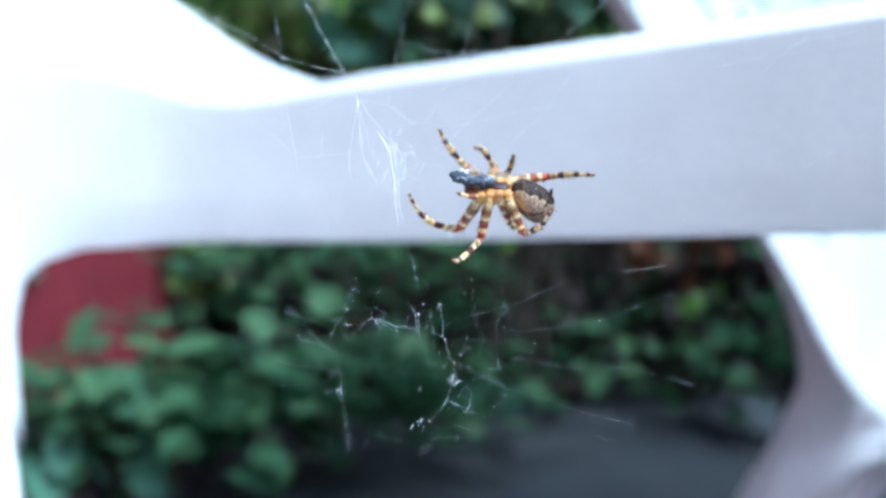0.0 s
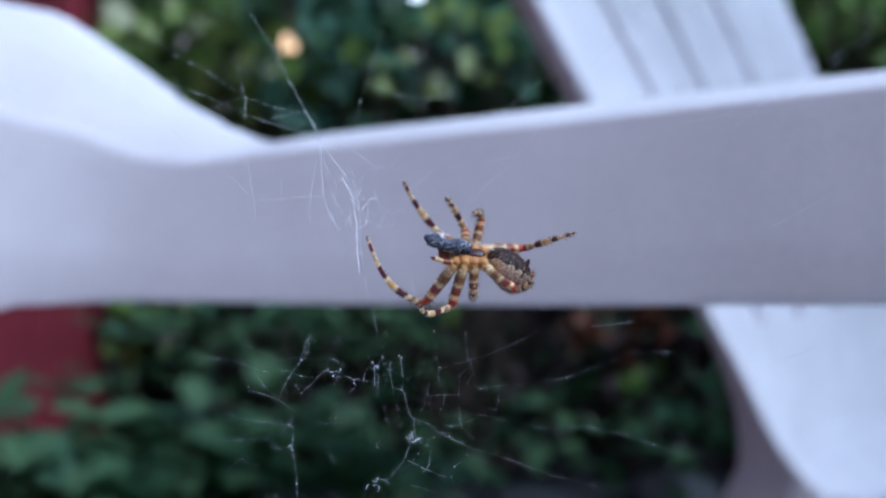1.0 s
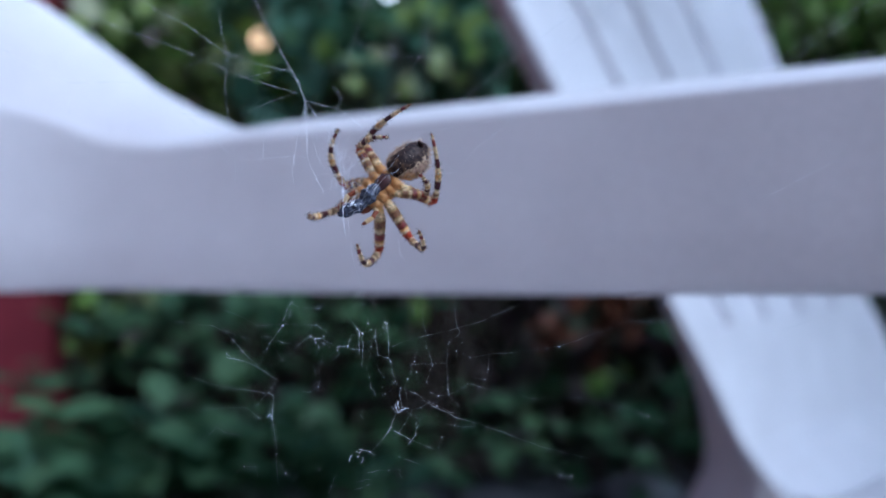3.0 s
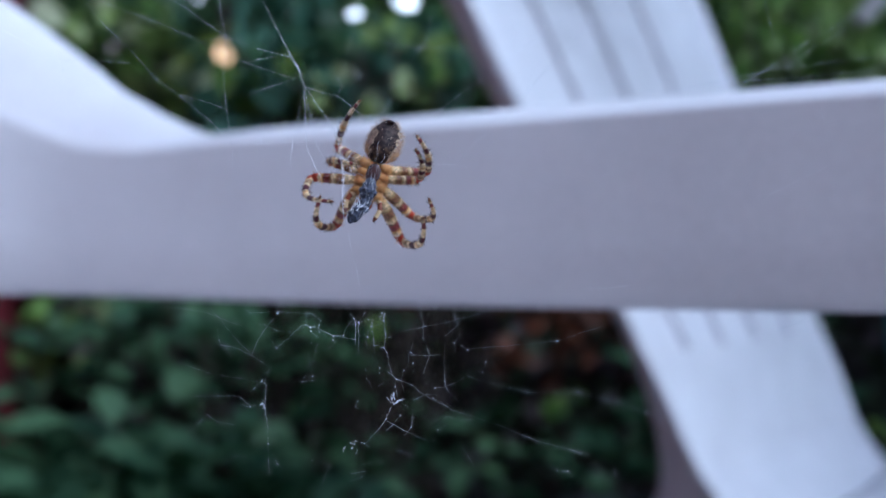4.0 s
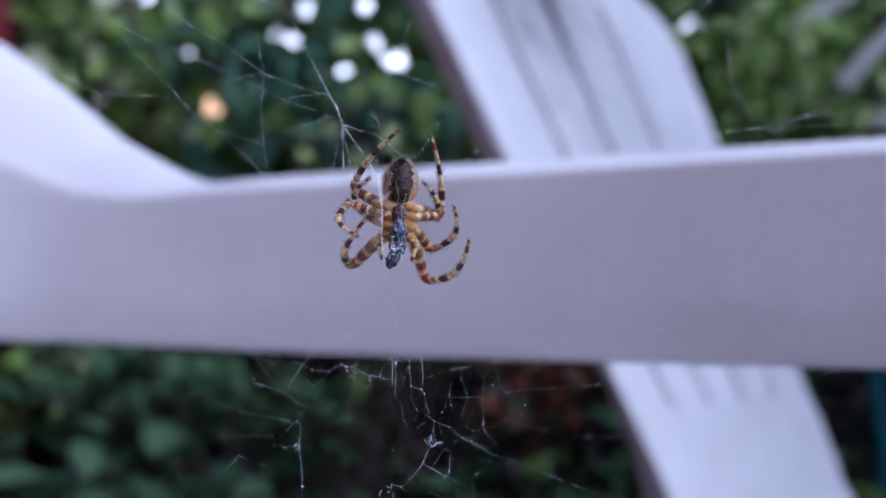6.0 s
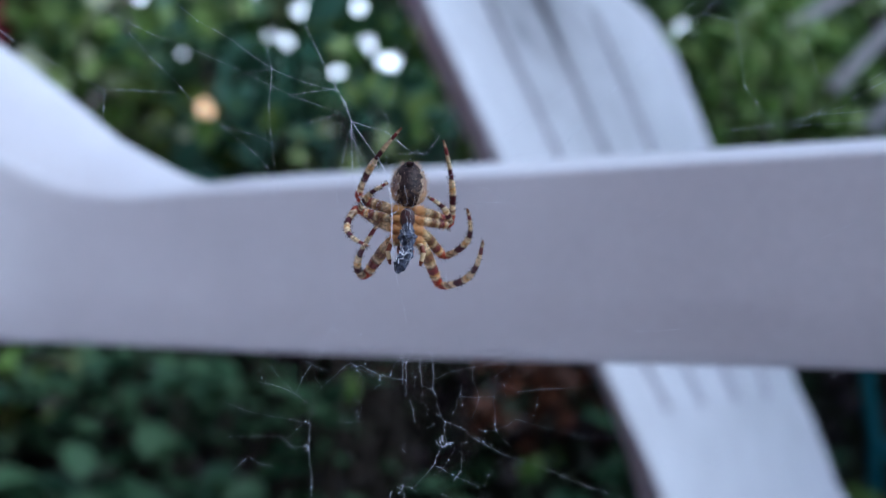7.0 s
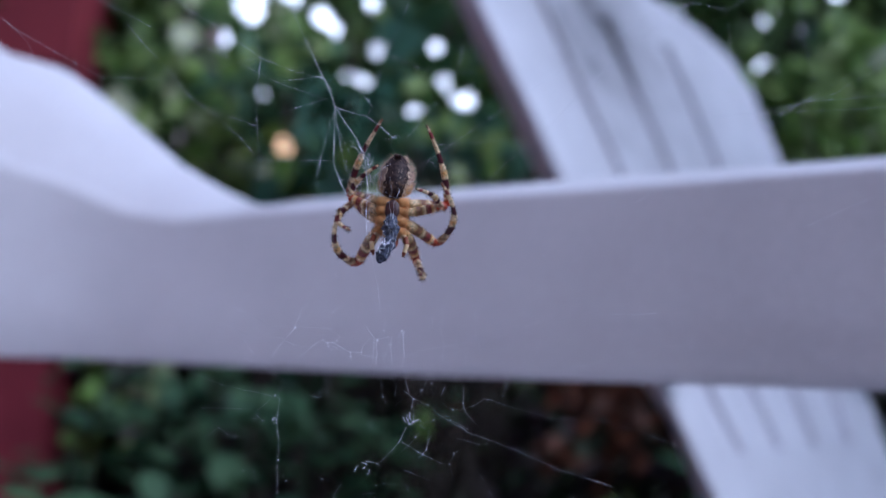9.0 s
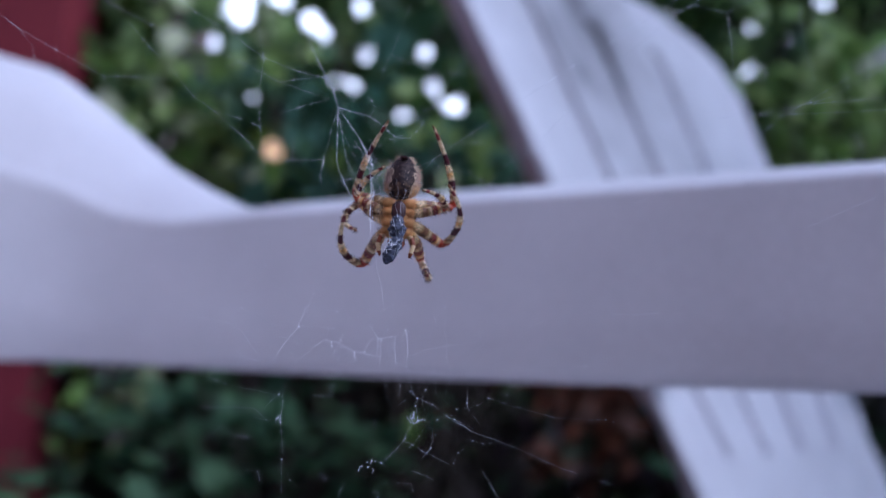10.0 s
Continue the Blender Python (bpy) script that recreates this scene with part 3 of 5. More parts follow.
# mid-green growth over the hedge's foot
for k, (x, z, n) in enumerate([(-0.30, 0.90, 46), (-0.16, 1.0, 46), (-0.02, 0.90, 50), (0.10, 0.98, 46), (-0.42, 1.05, 36), (-0.12, 0.84, 50), (0.06, 1.1, 36)]):
    shrub("light_shrub", (x, 2.2), z, 660 + k, LEAF_LIGHT_LIT if k % 3 == 0 else LEAF_BROAD, [((x, 2.0, z), (0.07, 0.03, 0.05), n)], "bright leafy spray at the hedge's face", 0.07, 0.6, stems=1, flat=0)
for k, (x, z, n) in enumerate([(-0.26, 0.98, 16), (-0.14, 1.03, 14), (-0.20, 0.90, 12), (-0.06, 0.97, 12), (-0.36, 0.86, 10), (-0.18, 1.16, 10), (-0.27, 0.93, 16), (-0.24, 1.0, 14), (-0.13, 0.90, 14), (-0.08, 0.94, 14), (-0.20, 0.95, 12), (0.03, 0.99, 14), (0.08, 0.93, 12), (0.0, 0.90, 12)]):
    shrub("broad_leaf_plant", (x, 2.1), z, 680 + k, LEAF_BLUE, [((x, 1.96, z), (0.045, 0.015, 0.035), n)], "bluish green broad leaves at the hedge's face", 0.11, 0.6, stems=1, category="plant", flat=0)
for k, (x, z, n) in enumerate([(-0.70, 0.12, 4), (-0.82, 0.08, 6)]):
    shrub("broad_leaf_plant", (x, 1.5), z, 690 + k, LEAF_BLUE, [((x, 1.44, z), (0.06, 0.03, 0.03), n)], "low bluish green broad-leaved garden plant", 0.10, 0.6, holes=False, stems=2, category="plant", flat=0)
# clumps that plug stray gaps in the hedge, the second in shade-dark leaves
shrub("dark_shrub", (-0.4, 2.34), 1.2, 590, LEAF, [(p, (0.03, 0.02, 0.03), 60) for p in [(-0.5, 2.28, 0.91), (-0.5, 2.28, 0.9), (-0.51, 2.28, 0.82), (-0.5, 2.28, 0.91), (-0.52, 2.28, 0.81)]], "dense inner leaves of the hedge", 0.075, 0.6, holes=False, stems=1)
shrub("dark_shrub", (1.0, 2.4), 1.4, 591, LEAF_SHADED, [((x, 2.3, z), (0.022, 0.015, 0.022), 34) for x, z in [(0.644, 1.367), (0.656, 1.328), (0.759, 1.331), (0.829, 1.414), (0.615, 1.427), (0.564, 1.397), (0.973, 1.387), (0.938, 1.352), (1.0, 1.188), (1.015, 1.427)]], "dense inner leaves of the hedge, coloured dark for shade", 0.06, 0.6, holes=False, stems=2, flat=0)
shrub("light_shrub", (0.85, 2.1), 1.1, 654, LEAF_LIGHT_LIT, [((x, 1.95, z), (0.022, 0.01, 0.022), 9) for x, z in [(0.706, 1.075), (0.738, 1.055), (0.761, 1.035), (0.783, 1.23), (0.77, 1.177), (0.846, 1.108), (0.695, 1.037), (0.719, 1.111), (0.725, 1.075), (0.829, 1.107), (0.813, 1.233), (0.894, 1.194), (0.74, 1.01), (0.699, 0.971), (0.964, 0.992)]], "bright green leaves at the hedge's face", 0.045, 0.8, holes=False, stems=3, flat=0)
# dark bare branches in the hedge
for k, (p, q) in enumerate([((-0.78, 2.12, 1.42), (-0.46, 2.2, 0.96)), ((-0.86, 2.15, 0.62), (-0.70, 2.2, 0.3)), ((-0.70, 2.14, 1.5), (-0.62, 2.2, 1.0)), ((1.05, 2.14, 1.4), (1.4, 2.2, 0.9))]):
    bm = bmesh.new()
    mid = tuple((a + b) / 2 + rng.normal(0, 0.015) for a, b in zip(p, q))
    tube(bm, [p, mid, q, (q[0] + 0.02, q[1] + 0.1, 0.0)], [0.012, 0.016, 0.018, 0.024], 7)
    tagged(obj("branch", bm, BARK), "dark bare branch in the hedge", "branch", "garden hedge")
for k, (x, y, z, n) in enumerate([(0.50, 2.1, 0.50, 60), (0.64, 2.1, 0.55, 50), (0.30, 2.15, 0.45, 20), (0.42, 2.1, 0.38, 30), (0.34, 2.05, 0.55, 36), (0.24, 2.05, 0.47, 24), (0.46, 2.05, 0.62, 26), (0.36, 2.05, 0.40, 24)]):
    shrub("rust_shrub", (x, y + 0.1), z, 400 + k, LEAF_RUST, [((x, y, z), (0.08, 0.06, 0.08), n)], "rusty brown leaves low in the hedge", 0.06, 0.5, stems=2, flat=0)

# a rounded stone at the hedge's foot
bm = bmesh.new()
bmesh.ops.create_icosphere(bm, subdivisions=3, radius=0.08)
for v in bm.verts:
    v.co *= 1 + 0.18 * noise.noise(v.co * 14) + 0.05 * noise.noise(v.co * 40)
    v.co.z *= 0.55
stone = obj("stone", bm, STONE)
stone.matrix_world = pose(0.41, 1.86, 0.038, 4, 0, 30)
tagged(stone, "rounded pale grey stone at the hedge foot", "stone")

# ---- unseen wall added behind the camera to block skylight ----
bm = bmesh.new()
box(bm, (-4.5, -1.25, 0.0), (0.6, -1.05, 3.6))
box(bm, (-2.4, -1.05, 0.0), (-2.2, 1.6, 3.6))
light_block_wall = obj("light_block_wall", bm, UNSEEN_WALL, False)
tagged(light_block_wall, "plain brown unseen wall, added to block light and tint its bounce", "wall", kind="structure")


# ---- bright hazy sky far behind the hedge ----
HAZE = bpy.data.materials.new("hazy_sky")
HAZE.use_nodes = True
_b = HAZE.node_tree.nodes["Principled BSDF"]
_b.inputs["Base Color"].default_value = (0, 0, 0, 1)
_b.inputs["Emission Color"].default_value = (0.96, 0.98, 1.0, 1)
_b.inputs["Emission Strength"].default_value = 2.6
bm = bmesh.new()
ring = [(90 * math.sin(a), 90 * math.cos(a)) for a in (radians(-50 + 10 * i) for i in range(11))]
loft(bm, [[(x, y, 4) for x, y in ring], [(x, y, 55) for x, y in ring]], closed=False)
backdrop = obj("backdrop", bm, HAZE)
tagged(backdrop, "bright white hazy sky far away", "sky", kind="structure")

# ---- small things in the hedge ----
# warm glow of unknown source, given a made-up glowing globe on a stake
WARM = bpy.data.materials.new("warm_glow")
WARM.use_nodes = True
_b = WARM.node_tree.nodes["Principled BSDF"]
_b.inputs["Base Color"].default_value = (0.8, 0.6, 0.35, 1)
_b.inputs["Emission Color"].default_value = (1.0, 0.60, 0.32, 1)
_b.inputs["Emission Strength"].default_value = 1.8
lamp = new("warm_glow_spot")
bm = bmesh.new()
bmesh.ops.create_uvsphere(bm, u_segments=16, v_segments=10, radius=0.018, matrix=Matrix.Translation((-0.384, 2.0, 0.952)) @ Matrix.Diagonal((0.9, 0.9, 1.1, 1)))
part("globe", bm, WARM, lamp, "glowing warm globe")
bm = bmesh.new()
tube(bm, [(-0.384, 2.0, 0.935), (-0.384, 2.003, 0.6), (-0.39, 2.01, 0.0)], 0.005, 8)
part("stake", bm, BARK, lamp)
tagged(lamp, "warm glow in the hedge, source unknown, built as an added globe", "lamp")

# teal folding frame on the ground behind the far chair
frame_thing = new("teal_clothes_airer")
for pth in ([(0.985, 1.9, 0.50), (1.005, 1.9, 0.478), (1.028, 1.9, 0.34), (1.045, 1.9, 0.0)], [(1.028, 1.9, 0.34), (1.07, 1.9, 0.31), (1.45, 1.88, 0.29)], [(0.985, 1.9, 0.50), (1.45, 1.9, 0.55), (1.46, 1.9, 0.0)]):
    bm = bmesh.new()
    tube(bm, pth, 0.013, 10)
    part("tube", bm, TEAL, frame_thing)
tagged(frame_thing, "teal painted tubular metal airer on the ground", "airer")

# a dry leaf lying on the far chair's seat
bm = bmesh.new()
rings = []
for i in range(7):
    t = i / 6
    hw = 0.011 * math.sin(math.pi * (0.08 + 0.9 * t))
    rings.append([(0.034 * t, -hw, 0.006 * math.sin(5 * t) + 0.004), (0.034 * t, 0, 0.003 + 0.004 * t), (0.034 * t, hw, 0.005 * math.cos(4 * t) + 0.004)])
loft(bm, rings, closed=False)
dry = obj("dry_leaf", bm, LEAF_RUST)
dry.modifiers.new("thickness", "SOLIDIFY").thickness = 0.0006
dry.matrix_world = pose(0.62, 0.86, 0.345, 0, 12, 30)
tagged(dry, "curled rust-brown dry leaf lying on the chair", "leaf")

# grey weathered rails leaning in the hedge
for k, (p, q) in enumerate([((0.845, 1.98, 1.201), (0.985, 1.98, 1.298)), ((0.945, 1.98, 1.072), (1.111, 1.98, 1.264)), ((1.03, 1.98, 0.991), (1.129, 1.98, 1.109))]):
    bm = bmesh.new()
    tube(bm, [p, tuple((a + b) / 2 for a, b in zip(p, q)), q, tuple(b + (b - a) for a, b in zip(p, q))], 0.022, 4)
    rail = obj("wooden_rail", bm, GREY_WOOD, False)
    tagged(rail, "weathered grey wooden rail leaning in the hedge", "rail", "leaning rails")


# ---- spider web ----
def web_y(z):
    return 0.1003 + 0.28 * z


SILK = bpy.data.materials.new("silk")
SILK.use_nodes = True
_n, _l = SILK.node_tree.nodes, SILK.node_tree.links
_n["Principled BSDF"].inputs["Base Color"].default_value = (0.85, 0.85, 0.88, 1)
_n["Principled BSDF"].inputs["Roughness"].default_value = 0.3
_tr = _n.new("ShaderNodeBsdfTransparent")
_ms = _n.new("ShaderNodeMixShader")
_no = _n.new("ShaderNodeTexNoise")
_no.inputs["Scale"].default_value = 520
_rp = _n.new("ShaderNodeValToRGB")
_rp.color_ramp.elements[0].position, _rp.color_ramp.elements[1].position = 0.42, 0.70
_rp.color_ramp.elements[0].color, _rp.color_ramp.elements[1].color = (0.32, 0.32, 0.32, 1), (0.80, 0.80, 0.80, 1)
_tc = _n.new("ShaderNodeTexCoord")
_l.new(_tc.outputs["Object"], _no.inputs["Vector"])
_l.new(_no.outputs["Fac"], _rp.inputs["Fac"])
_l.new(_rp.outputs["Color"], _ms.inputs[0])
_l.new(_tr.outputs[0], _ms.inputs[1])
_tl = _n.new("ShaderNodeBsdfTranslucent")
_tl.inputs["Color"].default_value = (0.6, 0.6, 0.64, 1)
_both = _n.new("ShaderNodeAddShader")
_l.new(_n["Principled BSDF"].outputs[0], _both.inputs[0])
_l.new(_tl.outputs[0], _both.inputs[1])
_l.new(_both.outputs[0], _ms.inputs[2])
_l.new(_ms.outputs[0], _n["Material Output"].inputs["Surface"])

KNOT = SILK.copy()
KNOT.name = "silk_knot"
KNOT.node_tree.nodes["Color Ramp"].color_ramp.elements[0].color = (0.5, 0.5, 0.5, 1)
KNOT.node_tree.nodes["Color Ramp"].color_ramp.elements[1].color = (0.95, 0.95, 0.95, 1)

# corner points of the threads in the web's sheet, in millimetres
FRAME_LINES = [
    [(-58.4, 35.8), (-52.9, 32.9), (-51.3, 31.8), (-46.3, 29.3), (-40.1, 26.4)],
    [(-42.4, 36.3), (-35.8, 33.4), (-31.5, 32), (-26.2, 30), (-19.9, 27.2), (-13.8, 25.4)],
    [(-33.8, 37.5), (-31.1, 35.5), (-27.1, 33.5), (-22.2, 30.2), (-18.5, 28.9), (-14.9, 28.1), (-13.5, 26.6)],
    [(-38.5, 33.5), (-35.7, 30.6), (-32.8, 28.1), (-29.5, 24.7), (-26.8, 23), (-22.9, 20), (-21.3, 18.3)],
    [(-2.4, 17.7), (-1.5, 19.1), (-0.2, 20.2), (3.5, 23.3), (6.3, 25.7), (10.1, 28.8), (16.2, 33.6), (21.6, 37.8), (29.2, 44.1)],
    [(4.8, 16.5), (6.9, 19.2), (9.7, 21.3), (13.1, 25.8), (16.3, 29.6), (20.2, 33.9), (24.9, 38.4), (32.6, 45.2)],
]
SIDE_LINES = [
    [(35.1, 24.4), (38.1, 27.3), (41.5, 29.5), (46, 32.6), (54.6, 38)],
    [(40.5, 29.3), (41.5, 29.2), (44.5, 30.3), (46, 31.5), (54.4, 36.8)],
    [(30.6, 26.4), (35.9, 27.5), (41.2, 29), (45.8, 29.7), (53.8, 31.1)],
    [(33.9, 27), (39.1, 27.6), (53.7, 29.5)],
    [(23.9, 39.1), (28.4, 41), (32.2, 40.3), (36.3, 43)],
    [(32.2, 40.3), (32.6, 36), (32.7, 32.3), (34, 30.2), (34.9, 28.4)],
    [(41.1, 42.7), (41.1, 37.4), (41.6, 34.8), (42.2, 31.9)],
    [(46.3, 25.8), (47.2, 23.3)],
    [(-1.2, 20.7), (4.2, 21.5), (8, 22.2), (12.2, 22.8)],
]
HUB_LINES = [
    [(-22.1, 40.9), (-19.3, 36.7), (-17.3, 32.9), (-15.9, 30.4), (-14.8, 28.3), (-13.8, 27), (-12.9, 24.7)],
    [(-12.9, 24.7), (-12.6, 21.1), (-12.3, 18.1), (-12, 17.1), (-11.2, 15.5), (-10.4, 14.2)],
    [(-12.9, 24.7), (-11.6, 22.9), (-9.8, 20.6), (-8.4, 18.4), (-7.9, 14.7), (-7.7, 11.8), (-7.3, 9.6)],
    [(-12.8, 24.6), (-10.8, 24), (-9.1, 23.7), (-7.4, 22.5), (-6, 21.4), (-4.3, 21.3)],
    [(-16.1, 30.8), (-14.5, 28), (-13.4, 25.8), (-12.8, 24.4)],
]
HUB_BRANCHES = [
    [(-6, 21.4), (-6.1, 20.6), (-5.7, 19.7)],
    [(-12.7, 22.8), (-11.8, 21.2), (-11, 19.7), (-10.1, 18.2)],
    [(-12.9, 24.6), (-11.9, 20.5), (-11.1, 17.8), (-10.1, 16.6)],
    [(-12.9, 24.2), (-13.4, 21.1), (-13.8, 18.3), (-13.8, 17)],
    [(-20.9, 17.7), (-17.7, 17.7), (-13.8, 18.1), (-12.2, 18)],
    [(-9.8, 26.2), (-9.1, 25.6), (-8.7, 24.9), (-9.1, 23.7)],
    [(-5.6, 38.7), (-7.3, 32.2), (-8.1, 29.6), (-8.6, 26.7)],
    [(-7.6, 31.7), (-2.8, 30), (0.2, 29.8), (3.1, 30)],
    [(1.2, 33.6), (1.1, 31.4), (0.2, 29.8), (-0.7, 28.3)],
    [(-4, 24.5), (-3, 23.4), (-3.7, 22.3), (-4.4, 21.4)],
    [(-3.2, 24.8), (-2.1, 25.4), (-1.2, 25.9)],
]
CROSS_LINES = [
    [(-51.3, 31.8), (-49.1, 29.6), (-48.7, 28.3), (-48.3, 27.3)],
    [(-40.1, 26.4), (-39.9, 22.8)],
    [(-40.1, 26.4), (-36.5, 26.6), (-32.6, 26.6)],
    [(-26.8, 23), (-24.1, 22.5), (-21.4, 21.6)],
    [(-23.5, 35.4), (-22.9, 32.5), (-22.2, 30.2), (-22.1, 27.8), (-22.2, 26.4)],
    [(-22.2, 26.4), (-21.6, 22.5), (-21.4, 21.5), (-20.4, 16.8), (-20.3, 15.2)],
    [(-22.2, 30.2), (-24.5, 29.6), (-26.4, 28.7)],
    [(-19.9, 27.2), (-18.4, 27.6), (-15, 28.3)],
    [(-19.1, 23.4), (-17.3, 24.2), (-13.9, 25.6)],
    [(-17.4, 20.4), (-17.3, 17.7)],
    [(-13.8, 18.1), (-14, 16.3), (-13.7, 15)],
    [(-3.3, 17.9), (-1.7, 18.9), (-1.2, 18.6), (-0.6, 17.8)],
    [(0.6, 17.8), (2.5, 17.8), (4.8, 16.5), (5.8, 15.9)],
    [(0.5, 15.9), (2.6, 16.2), (4.6, 16.3)],
]
LOOSE_BITS = [
    [(19.8, 14.5), (20.2, 15.1), (22.1, 15.9), (23.1, 16.8)],
    [(39.2, 13.7), (42.4, 15.3), (44.7, 16.5), (47.7, 18)],
    [(18.7, 3), (21.1, 3.1), (23.7, 3.5)],
    [(40.1, -0.7), (42.2, -0), (43.8, 0.6)],
    [(13.8, 8), (15.1, 8.6)],
    [(-7.1, 8.4), (-6.6, 5.9), (-6, 4.1), (-5.6, 2.4)],
    [(-1.8, 8.7), (-1.6, 7.2), (-0.9, 6.4)],
    [(-10.8, 5.6), (-10.4, 4.9)],
    [(-6.8, 0.1), (-5.9, -1.3), (-5.8, -3.6)],
    [(-3, -0.5), (-2.6, -2.5)],
    [(-0.1, 1.5), (0.1, 0.6)],
]
LOWER_BRIGHT = [
    [(-20.3, -4), (-18.4, -4.3), (-16.7, -5), (-14.9, -6.1)],
    [(-16.7, -5), (-16.1, -3.3), (-15.6, -2.5), (-14.3, -0.6), (-13.9, 1.3), (-13.2, 2.2)],
    [(-11.8, -1.9), (-11.2, -1.7), (-10.2, -1.9), (-8.2, -2.8), (-5.5, -3.1)],
    [(-8.2, -2.8), (-8, -3.5), (-8.7, -4.2)],
    [(-8.2, -2.8), (-7.1, -2.7), (-6.7, -1.6), (-6.1, -0.9), (-5.5, -1.4), (-5.5, -3.1), (-5.5, -4.8)],
    [(-2.8, -1), (-2.6, -2.5), (-2.7, -3.9), (-2.4, -4.3), (-2.2, -5.5), (-1.7, -6.6)],
    [(-2.3, -6.2), (-1.3, -7), (0.3, -7.5), (1.7, -8.5), (4.5, -9.9), (7.5, -10.7)],
]
LOWER_KNOTTED = [
    [(-1.3, -7), (-1.4, -7.8), (-1.2, -8.5), (-1.1, -9.2), (-1.5, -9.5), (-1.8, -9), (-1.6, -8.6)],
    [(-1.8, -9.7), (-2.2, -11), (-3.1, -12.2), (-4, -13.2), (-4.4, -13.5), (-5.6, -13.3)],
    [(-4.4, -13.5), (-3.9, -13.8)],
    [(-5.6, -13.8), (-5.7, -14), (-5.4, -13.9)],
    [(-4.1, -0.9), (-4.1, -2.2), (-3.8, -3.6), (-2.7, -3.9)],
    [(-3.4, -0.6), (-2.8, -0.3), (-2.9, -1), (-3.3, -0.7)],
    [(-15, -7.8), (-15, -10), (-14.6, -11.5)],
    [(-15.5, -10.2), (-15.2, -9.8), (-14.9, -10.3), (-15.4, -10.4)],
    [(-5.3, -9.3), (-5.6, -9.9), (-5.2, -10.1)],
    [(4.8, -0.3), (4.8, -0.7), (5.2, -1.2)],
    [(3.8, -5.4), (3.8, -7.1), (4.1, -8)],
]
LOWER_FAINT = [
    [(-6.7, -1.6), (-5.6, -1.3), (-4.4, -0.9)],
    [(-16.6, -1.7), (-15.5, -1.8), (-14.2, -2.4), (-12.4, -2.5), (-11.8, -2)],
    [(-13.5, 1.9), (-12.6, 1.3)],
    [(-11.9, 1.3), (-10.4, 1.3), (-9.8, 1.9)],
    [(-21, 1.1), (-18.7, 0.3), (-17.1, -0.6), (-14.3, -0.4), (-10.6, -0.5), (-9.3, -1.4)],
    [(-26.1, -0.2), (-21.8, -0.7), (-18, -2)],
    [(-24.5, -5.8), (-21, -6.9), (-17, -7.4), (-15.1, -7.8), (-14.9, -6.8), (-14.5, -5.9)],
    [(-14.6, -11.5), (-14.3, -13.8), (-14, -17.1)],
    [(-23, -9.3), (-17.8, -9.1), (-16.2, -10.3)],
]
LOWER_FAINT_RIGHT = [
    [(1.2, 1.5), (0.9, 0.6), (1.4, -1.2), (1.4, -2.7), (2.2, -4.5), (1.5, -6.5)],
    [(-2.3, -2.8), (-0.8, -2), (1.6, -1.5), (5, -0.7), (7.5, 0.1), (10.9, 1.5), (12.8, 2.6)],
    [(4.5, 2.5), (4.8, -0.7)],
    [(5.1, -1.2), (3.8, -2.4), (3.7, -5.4)],
    [(4.1, -8), (5.4, -9.2)],
    [(-0.1, -5.7), (-0.2, -4.5), (1.9, -4.5), (3.8, -4.4)],
    [(5.3, -3.3), (6.2, -3.8), (8.7, -3.4), (15.9, -2.6), (20.6, -0.9), (23.7, 0.2), (28.4, 0.1)],
    [(4.7, -7.4), (6, -6.5), (9, -7.2), (13.3, -8)],
    [(13.3, -8), (18, -7.8), (22.2, -8.7), (25.3, -9.7), (27.7, -10.6)],
    [(7.5, -10.7), (13.6, -12.8), (19.1, -14.1)],
]
LOWER_WISPS = [
    [(-0.7, -9.4), (0.5, -10), (0.4, -11.8), (-0.3, -12.7)],
    [(-2.2, -11.3), (-0.4, -12.1), (2.4, -13.2)],
    [(-2.3, -7.2), (-3.2, -7.8)],
    [(-7.8, -15.6), (-8.1, -16.2), (-8.6, -17.6)],
    [(-5.7, -16.5), (-4.2, -16.2)],
    [(-5.9, -17.3), (-4.4, -16.7)],
    [(-1.2, -15.3), (-1, -16.1)],
    [(21.8, -15.2), (21.9, -16.1)],
    [(26.3, 0.7), (27.2, 0.1), (27.2, -1.1)],
    [(5.7, -13.5), (7.6, -16.3)],
    [(-1.5, -13.9), (0.9, -14.7)],
    [(-21, -11), (-19.8, -11.7), (-17.9, -12)],
    [(-22.7, -13), (-21, -11.3)],
    [(-21.8, 0.2), (-18.5, -3.3), (-16.7, -5)],
    [(-11.8, -2), (-14.1, -4.2), (-14.8, -3.3)],
]
web = new("spider_web")
wrng = np.random.default_rng(11)


